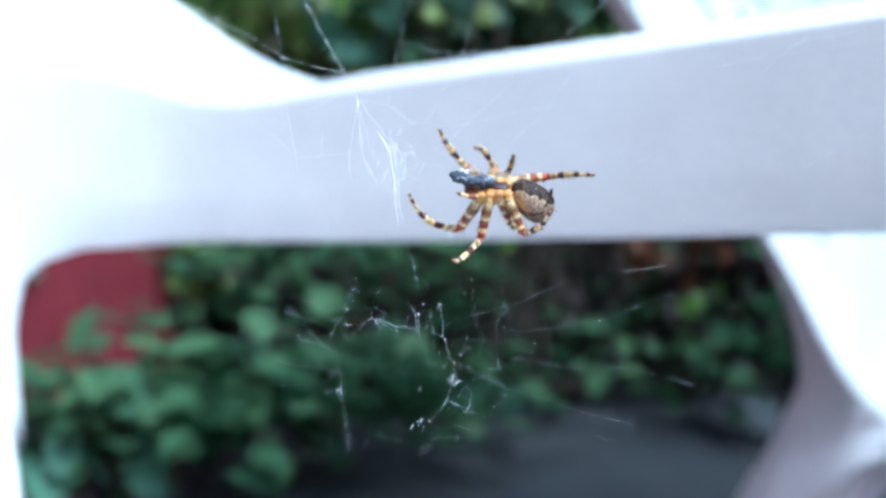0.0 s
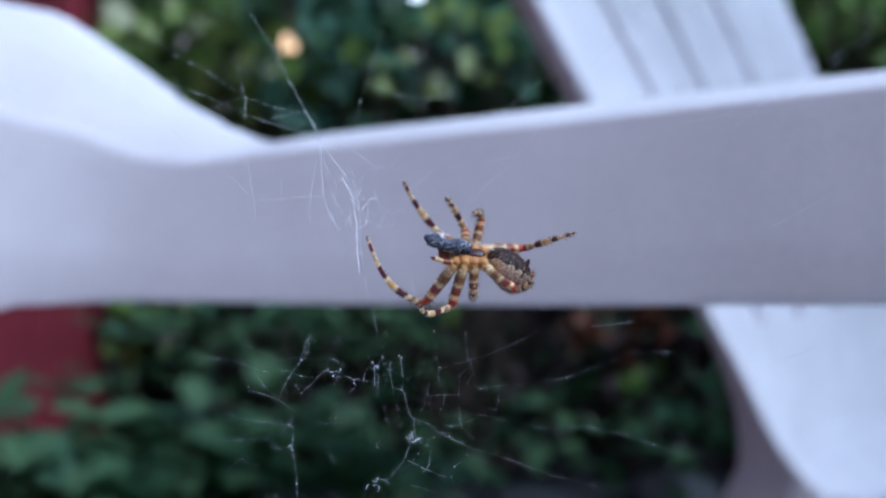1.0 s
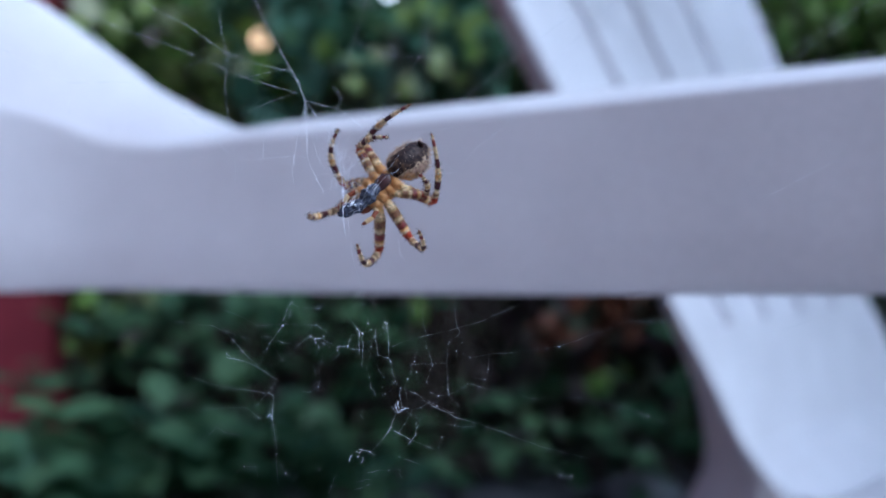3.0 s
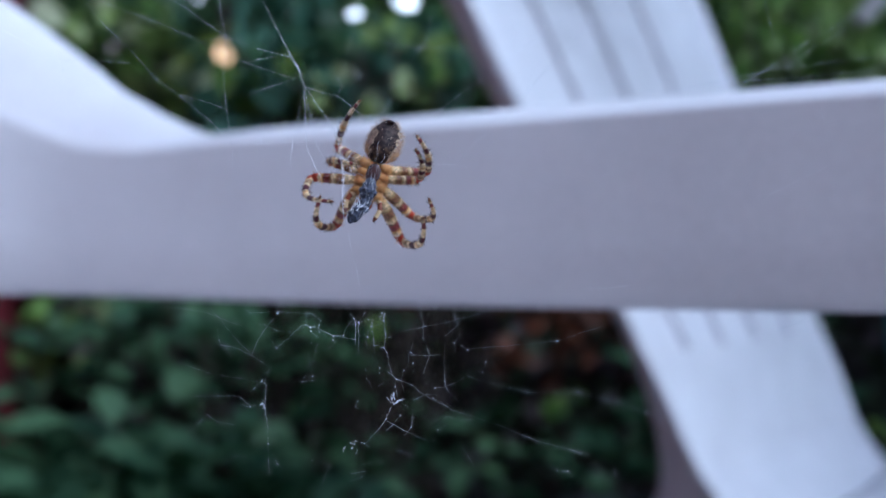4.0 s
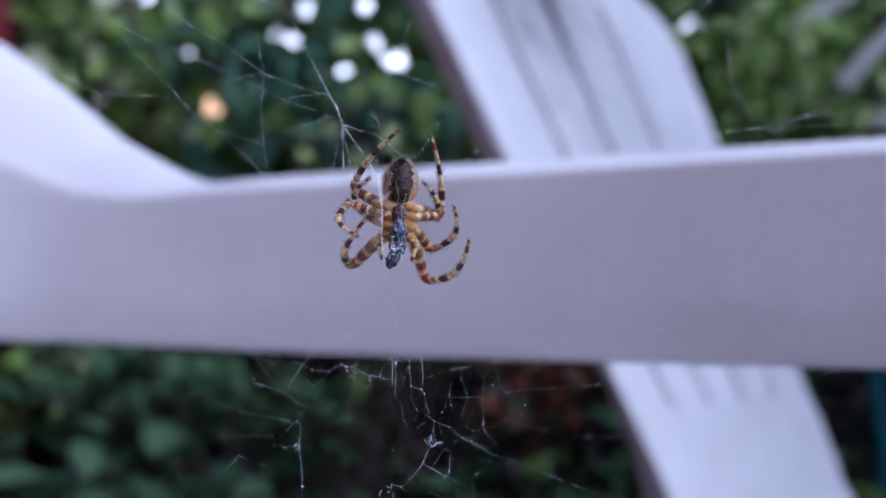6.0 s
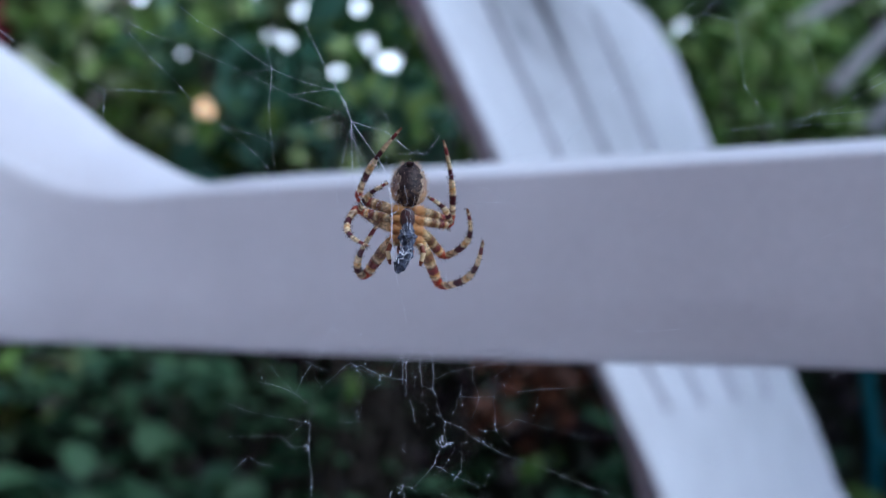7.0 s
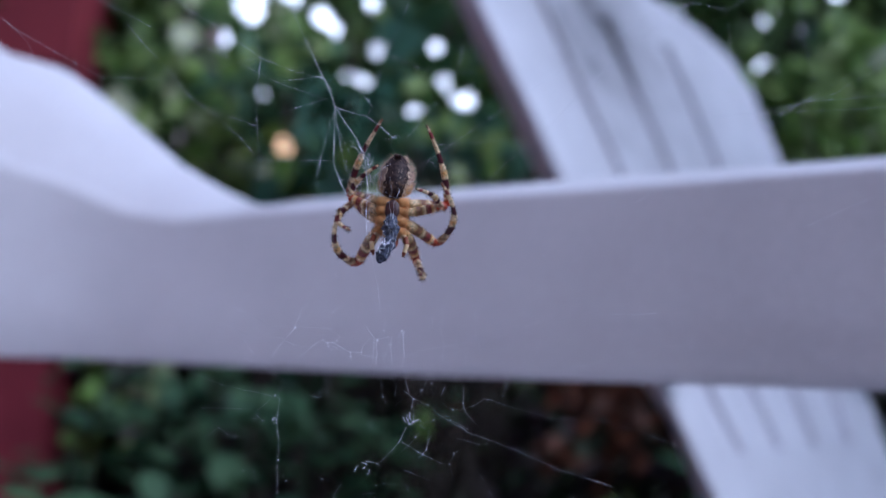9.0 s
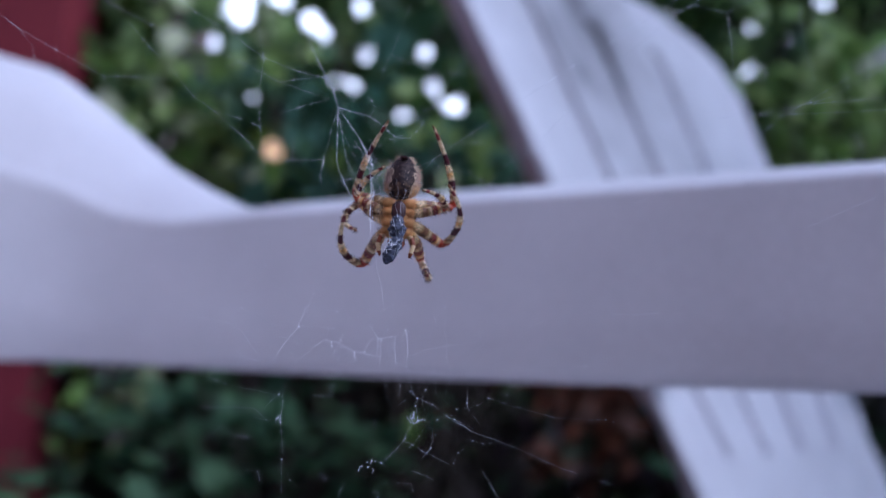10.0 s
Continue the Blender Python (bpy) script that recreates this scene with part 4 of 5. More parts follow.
def thread(points, radius, wave=0.00008, near=0.0):
    """One silk thread through the given corners, with small kinks on the way."""
    path = []
    for (xa, za), (xb, zb) in zip(points, points[1:]):
        n = max(3, int(math.hypot(xb - xa, zb - za) / 0.7))
        sag = wrng.uniform(-0.006, 0.012) * math.hypot(xb - xa, zb - za)
        for i in range(n):
            t = i / n
            x, z = xa + (xb - xa) * t, za + (zb - za) * t - sag * 4 * t * (1 - t)
            x, z = x / 1000 + wrng.normal(0, wave), z / 1000 + wrng.normal(0, wave)
            path.append((x, web_y(z) + wrng.normal(0, wave), z + W0))
    xe, ze = points[-1][0] / 1000, points[-1][1] / 1000
    path.append((xe, web_y(ze), ze + W0))
    path = [(x, y - near, z) for x, y, z in path]
    bm = bmesh.new()
    tube(bm, path, [radius * wrng.uniform(0.7, 1.25) for _ in path], 5)
    for p in points[1:-1]:
        r = wrng.uniform(0.00002, 0.000065)
        if wrng.uniform() < 0.75:
            made = bmesh.ops.create_icosphere(bm, subdivisions=1, radius=r, matrix=Matrix.Translation((p[0] / 1000, web_y(p[1] / 1000), p[1] / 1000 + W0)))
            for f in {f for v in made["verts"] for f in v.link_faces}:
                f.material_index = 1
    return part("thread", bm, [SILK, KNOT], web)


for lines, radius, wave in ((FRAME_LINES, 0.0000090, 0.000012), (SIDE_LINES, 0.0000078, 0.000012), (HUB_LINES, 0.000015, 0.00002), (HUB_BRANCHES, 0.0000080, 0.00002),
                            (CROSS_LINES, 0.0000085, 0.00002), (LOOSE_BITS, 0.0000085, 0.00003), (LOWER_BRIGHT, 0.0000066, 0.00005), (LOWER_KNOTTED, 0.0000085, 0.00004),
                            (LOWER_FAINT, 0.0000046, 0.00003), (LOWER_FAINT_RIGHT, 0.0000043, 0.00003), (LOWER_WISPS, 0.0000043, 0.00003)):
    for pts in lines:
        thread(pts, radius, wave)
# the strand that runs down past the spider, doubled
thread([(x + 0.15 * math.sin(z), z - 0.4) for x, z in HUB_LINES[2][2:]], 0.000020, 0.00005, 0.0030)
thread([(x + 0.30 * math.sin(z + 1), z - 0.4) for x, z in HUB_LINES[2][2:]], 0.000012, 0.00006, 0.0031)

# very faint remains of the old spiral
for _ in range(34):
    x, z = wrng.normal(-3, 8), wrng.uniform(-17, 2)
    a = wrng.uniform(0, 6.283)
    pts = []
    for _k in range(4):
        pts.append((x, z))
        a += wrng.normal(0, 0.6)
        x, z = x + math.cos(a) * 1.1, z + math.sin(a) * 1.1
    thread(pts, 0.0000025, 0.00003)


def tangle(name, centre, spread, count, length, radius, turn=0.9):
    """A clump of old, slack silk."""
    bm = bmesh.new()
    for _ in range(count):
        x, z = centre[0] + wrng.normal(0, spread[0]), centre[1] + wrng.normal(0, spread[1])
        a = wrng.normal(1.57, turn)
        path = []
        for i in range(7):
            path.append((x / 1000, web_y(z / 1000) + wrng.normal(0, 0.0002), z / 1000 + W0))
            a += wrng.normal(0, 0.5)
            x += math.cos(a) * length / 7
            z += math.sin(a) * length / 7
        tube(bm, path, radius * wrng.uniform(0.5, 1.2), 4)
    return part(name, bm, SILK, web, "tangled slack white silk")


tangle("silk_clump", (-7.4, 15.9), (1.7, 2.4), 22, 2.6, 0.000010, 0.6)
tangle("silk_clump", (-8.1, 15.9), (0.45, 2.2), 10, 3.6, 0.000016, 0.25)
tangle("silk_clump", (-1.5, -9.2), (0.22, 0.25), 7, 0.9, 0.000022)
tangle("silk_clump", (-5.5, -13.9), (0.4, 0.2), 4, 0.7, 0.000017)
# specks of fluff caught in the sheet
for x, z in [(9.0, 11.0), (17.9, 11.4), (-13.1, 3.0), (-8.2, -3.2), (-14.2, -0.6), (-5.9, -1.6), (-3.1, -0.2), (0.9, 2.5), (4.1, 12.0), (11.5, 8.9), (26.7, 8.9), (34.9, 6.7), (-18.6, 5.7)]:
    bm = bmesh.new()
    bmesh.ops.create_icosphere(bm, subdivisions=1, radius=wrng.uniform(0.00003, 0.00006), matrix=Matrix.Translation((x / 1000, web_y(z / 1000), z / 1000 + W0)) @ Matrix.Diagonal((1, 1, 1.6, 1)))
    part("speck", bm, KNOT, web)
tagged(web, "torn white spider web with loose threads over the armrest", "spider web")


# ---- spider ----
def spider_material(name, base, dark, scale, rough=0.45, glow=0.0):
    m = material(name, base, dark, scale, rough, bump=0.3, bump_scale=scale * 5)
    m.node_tree.nodes["Bump"].inputs["Distance"].default_value = 0.0001
    if glow:
        n, l = m.node_tree.nodes, m.node_tree.links
        tr = n.new("ShaderNodeBsdfTranslucent")
        tr.inputs["Color"].default_value = (*base, 1)
        ms = n.new("ShaderNodeMixShader")
        ms.inputs[0].default_value = glow
        l.new(n["Principled BSDF"].outputs[0], ms.inputs[1])
        l.new(tr.outputs[0], ms.inputs[2])
        l.new(ms.outputs[0], n["Material Output"].inputs["Surface"])
    return m


TAN = spider_material("spider_tan", (0.94, 0.53, 0.19), (0.52, 0.21, 0.06), 1900, glow=0.4)
DARK = spider_material("spider_dark_band", (0.075, 0.020, 0.018), (0.025, 0.010, 0.011), 1500)
RUST = spider_material("spider_rust_band", (0.30, 0.065, 0.018), (0.16, 0.035, 0.015), 900, glow=0.15)
PALE = spider_material("spider_pale", (0.88, 0.68, 0.40), (0.60, 0.38, 0.17), 1600, glow=0.35)
HAIR = spider_material("spider_hair", (0.10, 0.05, 0.03), (0.06, 0.03, 0.02), 900)
TAN_FUZZ = spider_material("spider_tan_fuzz", (0.93, 0.60, 0.30), (0.60, 0.34, 0.16), 900, glow=0.4)
FUZZ = spider_material("spider_fuzz", (0.62, 0.44, 0.30), (0.30, 0.19, 0.13), 900)
PREY = spider_material("wrapped_prey", (0.13, 0.142, 0.215), (0.010, 0.010, 0.018), 3200, rough=0.75)
PREY.node_tree.nodes["Color Ramp"].color_ramp.elements[0].position = 0.42


def banded(name, stops):
    """Leg colour by the way along the leg, with ragged ring borders."""
    m = bpy.data.materials.new(name)
    m.use_nodes = True
    n, l = m.node_tree.nodes, m.node_tree.links
    b = n["Principled BSDF"]
    tc = n.new("ShaderNodeTexCoord")
    sep = n.new("ShaderNodeSeparateXYZ")
    l.new(tc.outputs["Generated"], sep.inputs[0])
    no = n.new("ShaderNodeTexNoise")
    no.inputs["Scale"].default_value = 2200
    no.inputs["Detail"].default_value = 3
    l.new(tc.outputs["Object"], no.inputs["Vector"])
    add = n.new("ShaderNodeMath")
    add.operation = "MULTIPLY_ADD"
    add.inputs[1].default_value = 0.075
    l.new(no.outputs["Fac"], add.inputs[0])
    l.new(sep.outputs["X"], add.inputs[2])
    ramp = n.new("ShaderNodeValToRGB")
    el = ramp.color_ramp.elements
    while len(el) > 1:
        el.remove(el[-1])
    for i, (p, c) in enumerate(stops):
        e = el[0] if i == 0 else el.new(min(1.0, p + 0.0375))
        e.position = min(1.0, p + 0.0375)
        e.color = (*c, 1)
    l.new(add.outputs[0], ramp.inputs["Fac"])
    mot = n.new("ShaderNodeTexNoise")
    mot.inputs["Scale"].default_value = 4200
    l.new(tc.outputs["Object"], mot.inputs["Vector"])
    gain = n.new("ShaderNodeMapRange")
    gain.inputs["From Min"].default_value, gain.inputs["From Max"].default_value = 0.3, 0.7
    gain.inputs["To Min"].default_value, gain.inputs["To Max"].default_value = 0.42, 1.32
    l.new(mot.outputs["Fac"], gain.inputs["Value"])
    mul = n.new("ShaderNodeMix")
    mul.data_type, mul.blend_type = "RGBA", "MULTIPLY"
    mul.inputs["Factor"].default_value = 1.0
    l.new(ramp.outputs["Color"], mul.inputs["A"])
    l.new(gain.outputs["Result"], mul.inputs["B"])
    l.new(mul.outputs["Result"], b.inputs["Base Color"])
    b.inputs["Roughness"].default_value = 0.38
    tr = n.new("ShaderNodeBsdfTranslucent")
    l.new(mul.outputs["Result"], tr.inputs["Color"])
    ms = n.new("ShaderNodeMixShader")
    ms.inputs[0].default_value = 0.25
    l.new(b.outputs[0], ms.inputs[1])
    l.new(tr.outputs[0], ms.inputs[2])
    l.new(ms.outputs[0], n["Material Output"].inputs["Surface"])
    return m


AMBER, CREAM, BROWN, BLACKISH, REDDISH, OLIVE, UMBER = (0.82, 0.43, 0.12), (0.95, 0.72, 0.42), (0.28, 0.045, 0.042), (0.10, 0.011, 0.019), (0.52, 0.055, 0.018), (0.55, 0.34, 0.14), (0.30, 0.13, 0.06)
FEMUR_SKIN = banded("spider_femur", [(0.0, AMBER), (0.16, CREAM), (0.27, OLIVE), (0.31, UMBER), (0.42, UMBER), (0.46, OLIVE), (0.52, CREAM), (0.57, UMBER), (0.61, BROWN), (0.70, BROWN), (0.73, AMBER), (0.80, CREAM), (0.85, REDDISH), (0.95, REDDISH)])
LOWER_SKIN = banded("spider_lower_leg", [(0.0, REDDISH), (0.08, REDDISH), (0.105, CREAM), (0.14, UMBER), (0.17, CREAM), (0.20, CREAM), (0.215, BLACKISH), (0.31, BLACKISH), (0.33, CREAM), (0.40, AMBER), (0.43, CREAM), (0.50, CREAM), (0.515, BLACKISH), (0.625, BLACKISH), (0.645, CREAM), (0.80, CREAM), (0.815, BROWN), (0.885, BROWN), (0.905, CREAM), (0.965, UMBER)])


def belly_material():
    """Abdomen: amber front, mottled grey-brown sides, dark back, and a dark mark between two pale curved streaks on the underside."""
    m = material("spider_abdomen", (0.52, 0.34, 0.25), (0.12, 0.06, 0.05), 2800, 0.6, bump=0.3, bump_scale=5000)
    n, l = m.node_tree.nodes, m.node_tree.links
    n["Bump"].inputs["Distance"].default_value = 0.0001
    b = n["Principled BSDF"]
    b.inputs["Specular IOR Level"].default_value = 0.2
    n["Color Ramp"].color_ramp.elements[0].position, n["Color Ramp"].color_ramp.elements[1].position = 0.36, 0.64
    base = n["Color Ramp"].outputs["Color"]
    tc = n.new("ShaderNodeTexCoord")
    sep = n.new("ShaderNodeSeparateXYZ")
    l.new(tc.outputs["Object"], sep.inputs[0])
    wob = n.new("ShaderNodeTexNoise")
    wob.inputs["Scale"].default_value = 1300
    l.new(tc.outputs["Object"], wob.inputs["Vector"])

    def calc(op, a, b_, c=None):
        k = n.new("ShaderNodeMath")
        k.operation = op
        for i, v in enumerate((a, b_, c)):
            if v is None:
                continue
            if isinstance(v, (int, float)):
                k.inputs[i].default_value = v
            else:
                l.new(v, k.inputs[i])
        return k.outputs[0]
    ax = calc("ABSOLUTE", sep.outputs["X"], 0)
    ax = calc("MULTIPLY_ADD", calc("SUBTRACT", wob.outputs["Fac"], 0.5), 0.0022, ax)
    deep = calc("MULTIPLY_ADD", sep.outputs["Z"], -0.3, sep.outputs["Y"])
    under = calc("LESS_THAN", deep, 0.0002)

    def soft(lo, hi):
        k = n.new("ShaderNodeMapRange")
        k.interpolation_type = "SMOOTHSTEP"
        k.inputs["From Min"].default_value, k.inputs["From Max"].default_value = lo, hi
        l.new(ax, k.inputs["Value"])
        return k.outputs["Result"]
    dark = calc("MULTIPLY", calc("SUBTRACT", 1.0, soft(0.0013, 0.0018)), under)
    patchy = n.new("ShaderNodeMapRange")
    patchy.inputs["From Min"].default_value, patchy.inputs["From Max"].default_value = 0.36, 0.58
    patchy.inputs["To Min"].default_value = 0.86
    spots = n.new("ShaderNodeTexNoise")
    spots.inputs["Scale"].default_value = 1900
    spots.inputs["Detail"].default_value = 5
    l.new(tc.outputs["Object"], spots.inputs["Vector"])
    l.new(spots.outputs["Fac"], patchy.inputs["Value"])
    dark = calc("MULTIPLY", dark, patchy.outputs["Result"])
    streak = calc("MULTIPLY", calc("MULTIPLY", soft(0.00122, 0.00134), calc("SUBTRACT", 1.0, soft(0.00134, 0.0015))), under)
    front = n.new("ShaderNodeMapRange")
    front.interpolation_type = "SMOOTHSTEP"
    front.inputs["From Min"].default_value, front.inputs["From Max"].default_value = 0.0023, 0.0005
    l.new(calc("MULTIPLY_ADD", calc("SUBTRACT", wob.outputs["Fac"], 0.5), 0.003, sep.outputs["Z"]), front.inputs["Value"])
    back = n.new("ShaderNodeMapRange")
    back.interpolation_type = "SMOOTHSTEP"
    back.inputs["From Min"].default_value, back.inputs["From Max"].default_value = 0.0007, 0.0013
    back.inputs["To Max"].default_value = 0.85
    l.new(calc("MULTIPLY_ADD", calc("SUBTRACT", wob.outputs["Fac"], 0.5), 0.003, deep), back.inputs["Value"])
    for fac, col in ((calc("MULTIPLY", front.outputs["Result"], 0.9), (0.80, 0.42, 0.15, 1)), (back.outputs["Result"], (0.055, 0.028, 0.024, 1)), (dark, (0.014, 0.006, 0.007, 1)), (streak, (0.52, 0.37, 0.25, 1))):
        mx = n.new("ShaderNodeMix")
        mx.data_type = "RGBA"
        l.new(fac, mx.inputs["Factor"])
        l.new(base, mx.inputs["A"])
        mx.inputs["B"].default_value = col
        base = mx.outputs["Result"]
    l.new(base, b.inputs["Base Color"])
    return m


BELLY = belly_material()
MM = 0.001
srng = np.random.default_rng(3)


def blob(bm, rows, k=20, mats=None):
    """A body lofted along z: rows of (z, half width, front y, back y), in millimetres."""
    rings = []
    for z, hx, yf, yb in rows:
        c, hy = (yf + yb) / 2, (yb - yf) / 2
        rings.append([(hx * math.cos(a) * MM, (c + hy * math.sin(a)) * MM, z * MM) for a in (2 * math.pi * j / k for j in range(k))])
    loft(bm, rings, mats=mats)


def bristles(bm, path, radius, count, length, mat):
    pts = [Vector(p) for p in path]
    for _ in range(count):
        i = srng.integers(0, len(pts) - 1)
        p = pts[i].lerp(pts[i + 1], srng.uniform())
        d = (pts[i + 1] - pts[i]).normalized()
        side = d.orthogonal().normalized()
        side = Matrix.Rotation(srng.uniform(0, 6.283), 3, d) @ side
        tip = p + side * (radius + length * srng.uniform(0.5, 1.1)) + d * length * srng.uniform(0.2, 0.7)
        b = p + side * radius * 0.8
        w = d.cross(side) * 0.026 * MM
        u = d * 0.026 * MM
        vs = [bm.verts.new(q) for q in (b + w, b - w * 0.5 + u, b - w * 0.5 - u, tip)]
        for f in ((0, 1, 3), (1, 2, 3), (2, 0, 3)):
            bm.faces.new([vs[j] for j in f]).material_index = mat


spider = new("spider")
bm = bmesh.new()
ABDOMEN = [(-0.1, 0.45, -0.4, 0.4), (0.25, 1.2, -1.1, 0.9), (0.8, 1.8, -1.7, 2.3), (1.6, 2.1, -1.95, 3.2), (2.5, 2.05, -1.95, 3.6), (3.3, 1.92, -1.75, 3.4), (3.95, 1.5, -1.4, 2.7), (4.5, 0.98, -0.9, 1.8), (4.85, 0.5, -0.45, 1.0), (4.95, 0.12, -0.1, 0.6)]
ABDOMEN = [(z * 1.05, hx * 0.97, yf + 0.33 * z, yb + 0.33 * z) for z, hx, yf, yb in ABDOMEN]
blob(bm, ABDOMEN, 28)
for _ in range(1300):
    z = srng.uniform(0.3, 5.1)
    hx, yf, yb = (float(np.interp(z, [q[0] for q in ABDOMEN], [q[k] for q in ABDOMEN])) for k in (1, 2, 3))
    a = srng.uniform(0, 6.283)
    if math.sin(a) < -0.45 and srng.uniform() < 0.88:
        continue
    out = Vector((math.cos(a), math.sin(a), 0.25 + 0.2 * (z - 2.5))).normalized()
    b = Vector((hx * math.cos(a), (yf + yb) / 2 + (yb - yf) / 2 * math.sin(a), z)) * MM
    tip = b + (out + Vector((0, 0, 0.5))) * srng.uniform(0.2, 0.5) * MM
    w = out.cross(Vector((0, 0, 1))).normalized() * 0.02 * MM
    u = out.cross(w).normalized() * 0.02 * MM
    vs = [bm.verts.new(q) for q in (b + w, b - w * 0.5 + u, b - w * 0.5 - u, tip)]
    for f in ((0, 1, 3), (1, 2, 3), (2, 0, 3)):
        bm.faces.new([vs[j] for j in f]).material_index = 1
part("abdomen", bm, [BELLY, FUZZ], spider, "mottled grey-brown abdomen with a dark underside mark")
bm = bmesh.new()
for sx in (-1, 0, 1):
    tube(bm, [(sx * 0.22 * MM, 0.6 * MM, 4.7 * MM), (sx * 0.25 * MM, 0.1 * MM, 4.85 * MM), (sx * 0.22 * MM, -0.1 * MM, 4.95 * MM)], [0.2 * MM, 0.16 * MM, 0.07 * MM], 8)
part("spinneret", bm, DARK, spider)
bm = bmesh.new()
blob(bm, [(0.15, 0.3, -0.3, 0.4), (-0.15, 0.95, -0.6, 0.8), (-1.0, 1.75, -1.05, 1.1), (-2.3, 1.9, -1.1, 1.3), (-3.4, 1.6, -1.0, 1.3), (-4.3, 1.0, -0.7, 1.25), (-4.7, 0.55, -0.3, 1.0)], 20)
part("cephalothorax", bm, TAN, spider, "orange-tan front body")
bm = bmesh.new()
blob(bm, [(-0.2, 0.2, -1.08, -0.6), (-0.65, 0.75, -1.2, -0.6), (-1.6, 0.85, -1.28, -0.6), (-2.6, 0.55, -1.24, -0.6), (-3.1, 0.12, -1.05, -0.6)], 14)
part("sternum", bm, DARK, spider, "dark brown breastplate")
for sx in (-1, 1):
    bm = bmesh.new()
    tube(bm, [(sx * 0.42 * MM, 0.3 * MM, -4.2 * MM), (sx * 0.5 * MM, -0.3 * MM, -4.9 * MM), (sx * 0.4 * MM, -0.7 * MM, -5.4 * MM), (sx * 0.18 * MM, -0.8 * MM, -5.7 * MM)], [0.48 * MM, 0.5 * MM, 0.36 * MM, 0.09 * MM], 10)
    part("fang", bm, RUST, spider)
    bm = bmesh.new()
    pal = [(sx * 0.85 * MM, -0.5 * MM, -3.7 * MM), (sx * 1.7 * MM, -0.7 * MM, -4.3 * MM), (sx * 1.95 * MM, -1.0 * MM, -5.1 * MM), (sx * 1.75 * MM, -1.2 * MM, -6.0 * MM), (sx * 1.6 * MM, -1.25 * MM, -6.5 * MM)]
    tube(bm, pal, [0.26 * MM, 0.30 * MM, 0.28 * MM, 0.27 * MM, 0.10 * MM], 8, [0, 1, 0, 1])
    bristles(bm, pal, 0.2 * MM, 14, 0.35 * MM, 2)
    part("palp", bm, [PALE, RUST, HAIR], spider)

LEGS = ("L1", "L2", "L3", "L4", "R1", "R2", "R3", "R4")
FEMUR = {"1": 6.6, "2": 5.3, "3": 3.8, "4": 5.0}
LOWER_LEG = {"1": 10.8, "2": 8.8, "3": 5.0, "4": 9.6}
BOW = {"1": 0.16, "2": 0.2, "3": 0.12, "4": 0.07}
HIP_Z = {"1": -3.7, "2": -2.6, "3": -1.5, "4": -0.5}
leg_of, lower_of = {}, {}


for name in LEGS:
    n = name[1]
    sx = -1 if name[0] == "L" else 1
    thick = {"1": 1.22, "2": 1.12, "3": 1.0, "4": 1.12}[n]
    L1, L2 = FEMUR[n], LOWER_LEG[n]
    # femur along +x from the hip
    bm = bmesh.new()
    count = 26
    ts_ = [i / count for i in range(count + 1)]
    path = [(t * L1 * MM, 0, 0.2 * math.sin(math.pi * t) * MM) for t in ts_]
    rad = [lerp([(0, 0.34), (0.08, 0.46), (0.3, 0.57), (0.6, 0.53), (0.85, 0.46), (0.95, 0.42), (1, 0.30)], t) * srng.uniform(0.96, 1.04) for t in ts_]
    tube(bm, path, [r * thick * MM for r in rad], 12)
    bristles(bm, path, 0.48 * thick * MM, 110, 0.45 * MM, 1)
    bristles(bm, path, 0.48 * thick * MM, 130, 0.34 * MM, 2)
    leg = part("leg", bm, [FEMUR_SKIN, HAIR, TAN_FUZZ], spider, "tan leg with dark and rust rings")
    # patella, tibia, metatarsus and tarsus in one bowed piece along +x
    bm = bmesh.new()
    count = 44
    ts_ = [i / count for i in range(count + 1)]
    path = [(t * L2 * MM, 0, BOW[n] * L2 * math.sin(math.pi * t ** 0.8) * MM) for t in ts_]
    rad = [lerp([(0, 0.30), (0.05, 0.39), (0.13, 0.34), (0.16, 0.31), (0.3, 0.35), (0.46, 0.32), (0.5, 0.25), (0.72, 0.22), (0.78, 0.19), (0.92, 0.16), (0.97, 0.12), (1, 0.04)], t) * srng.uniform(0.95, 1.05) for t in ts_]
    tube(bm, path, [r * thick * MM for r in rad], 10)
    bristles(bm, path[:26], 0.3 * thick * MM, 110, 0.45 * MM, 1)
    bristles(bm, path[24:], 0.18 * thick * MM, 60, 0.36 * MM, 1)
    lower = part("lower_leg", bm, [LOWER_SKIN, HAIR], leg)
    leg_of[name], lower_of[name] = leg, lower
    # coxa at the body
    bm = bmesh.new()
    hz = HIP_Z[n] * MM
    tube(bm, [(sx * 0.45 * MM, -0.35 * MM, hz * 0.95), (sx * 0.9 * MM, -0.42 * MM, hz), (sx * 1.35 * MM, -0.40 * MM, hz), (sx * 1.7 * MM, -0.32 * MM, hz)], [0.45 * MM, 0.60 * MM, 0.60 * MM, 0.50 * MM], 12)
    bristles(bm, [(sx * 0.5 * MM, -0.4 * MM, hz), (sx * 1.7 * MM, -0.35 * MM, hz)], 0.52 * MM, 260, 0.42 * MM, 1)
    part("coxa", bm, [TAN, TAN_FUZZ], spider)
tagged(spider, "tan orb-weaver spider with dark-ringed legs hanging in its web", "spider")

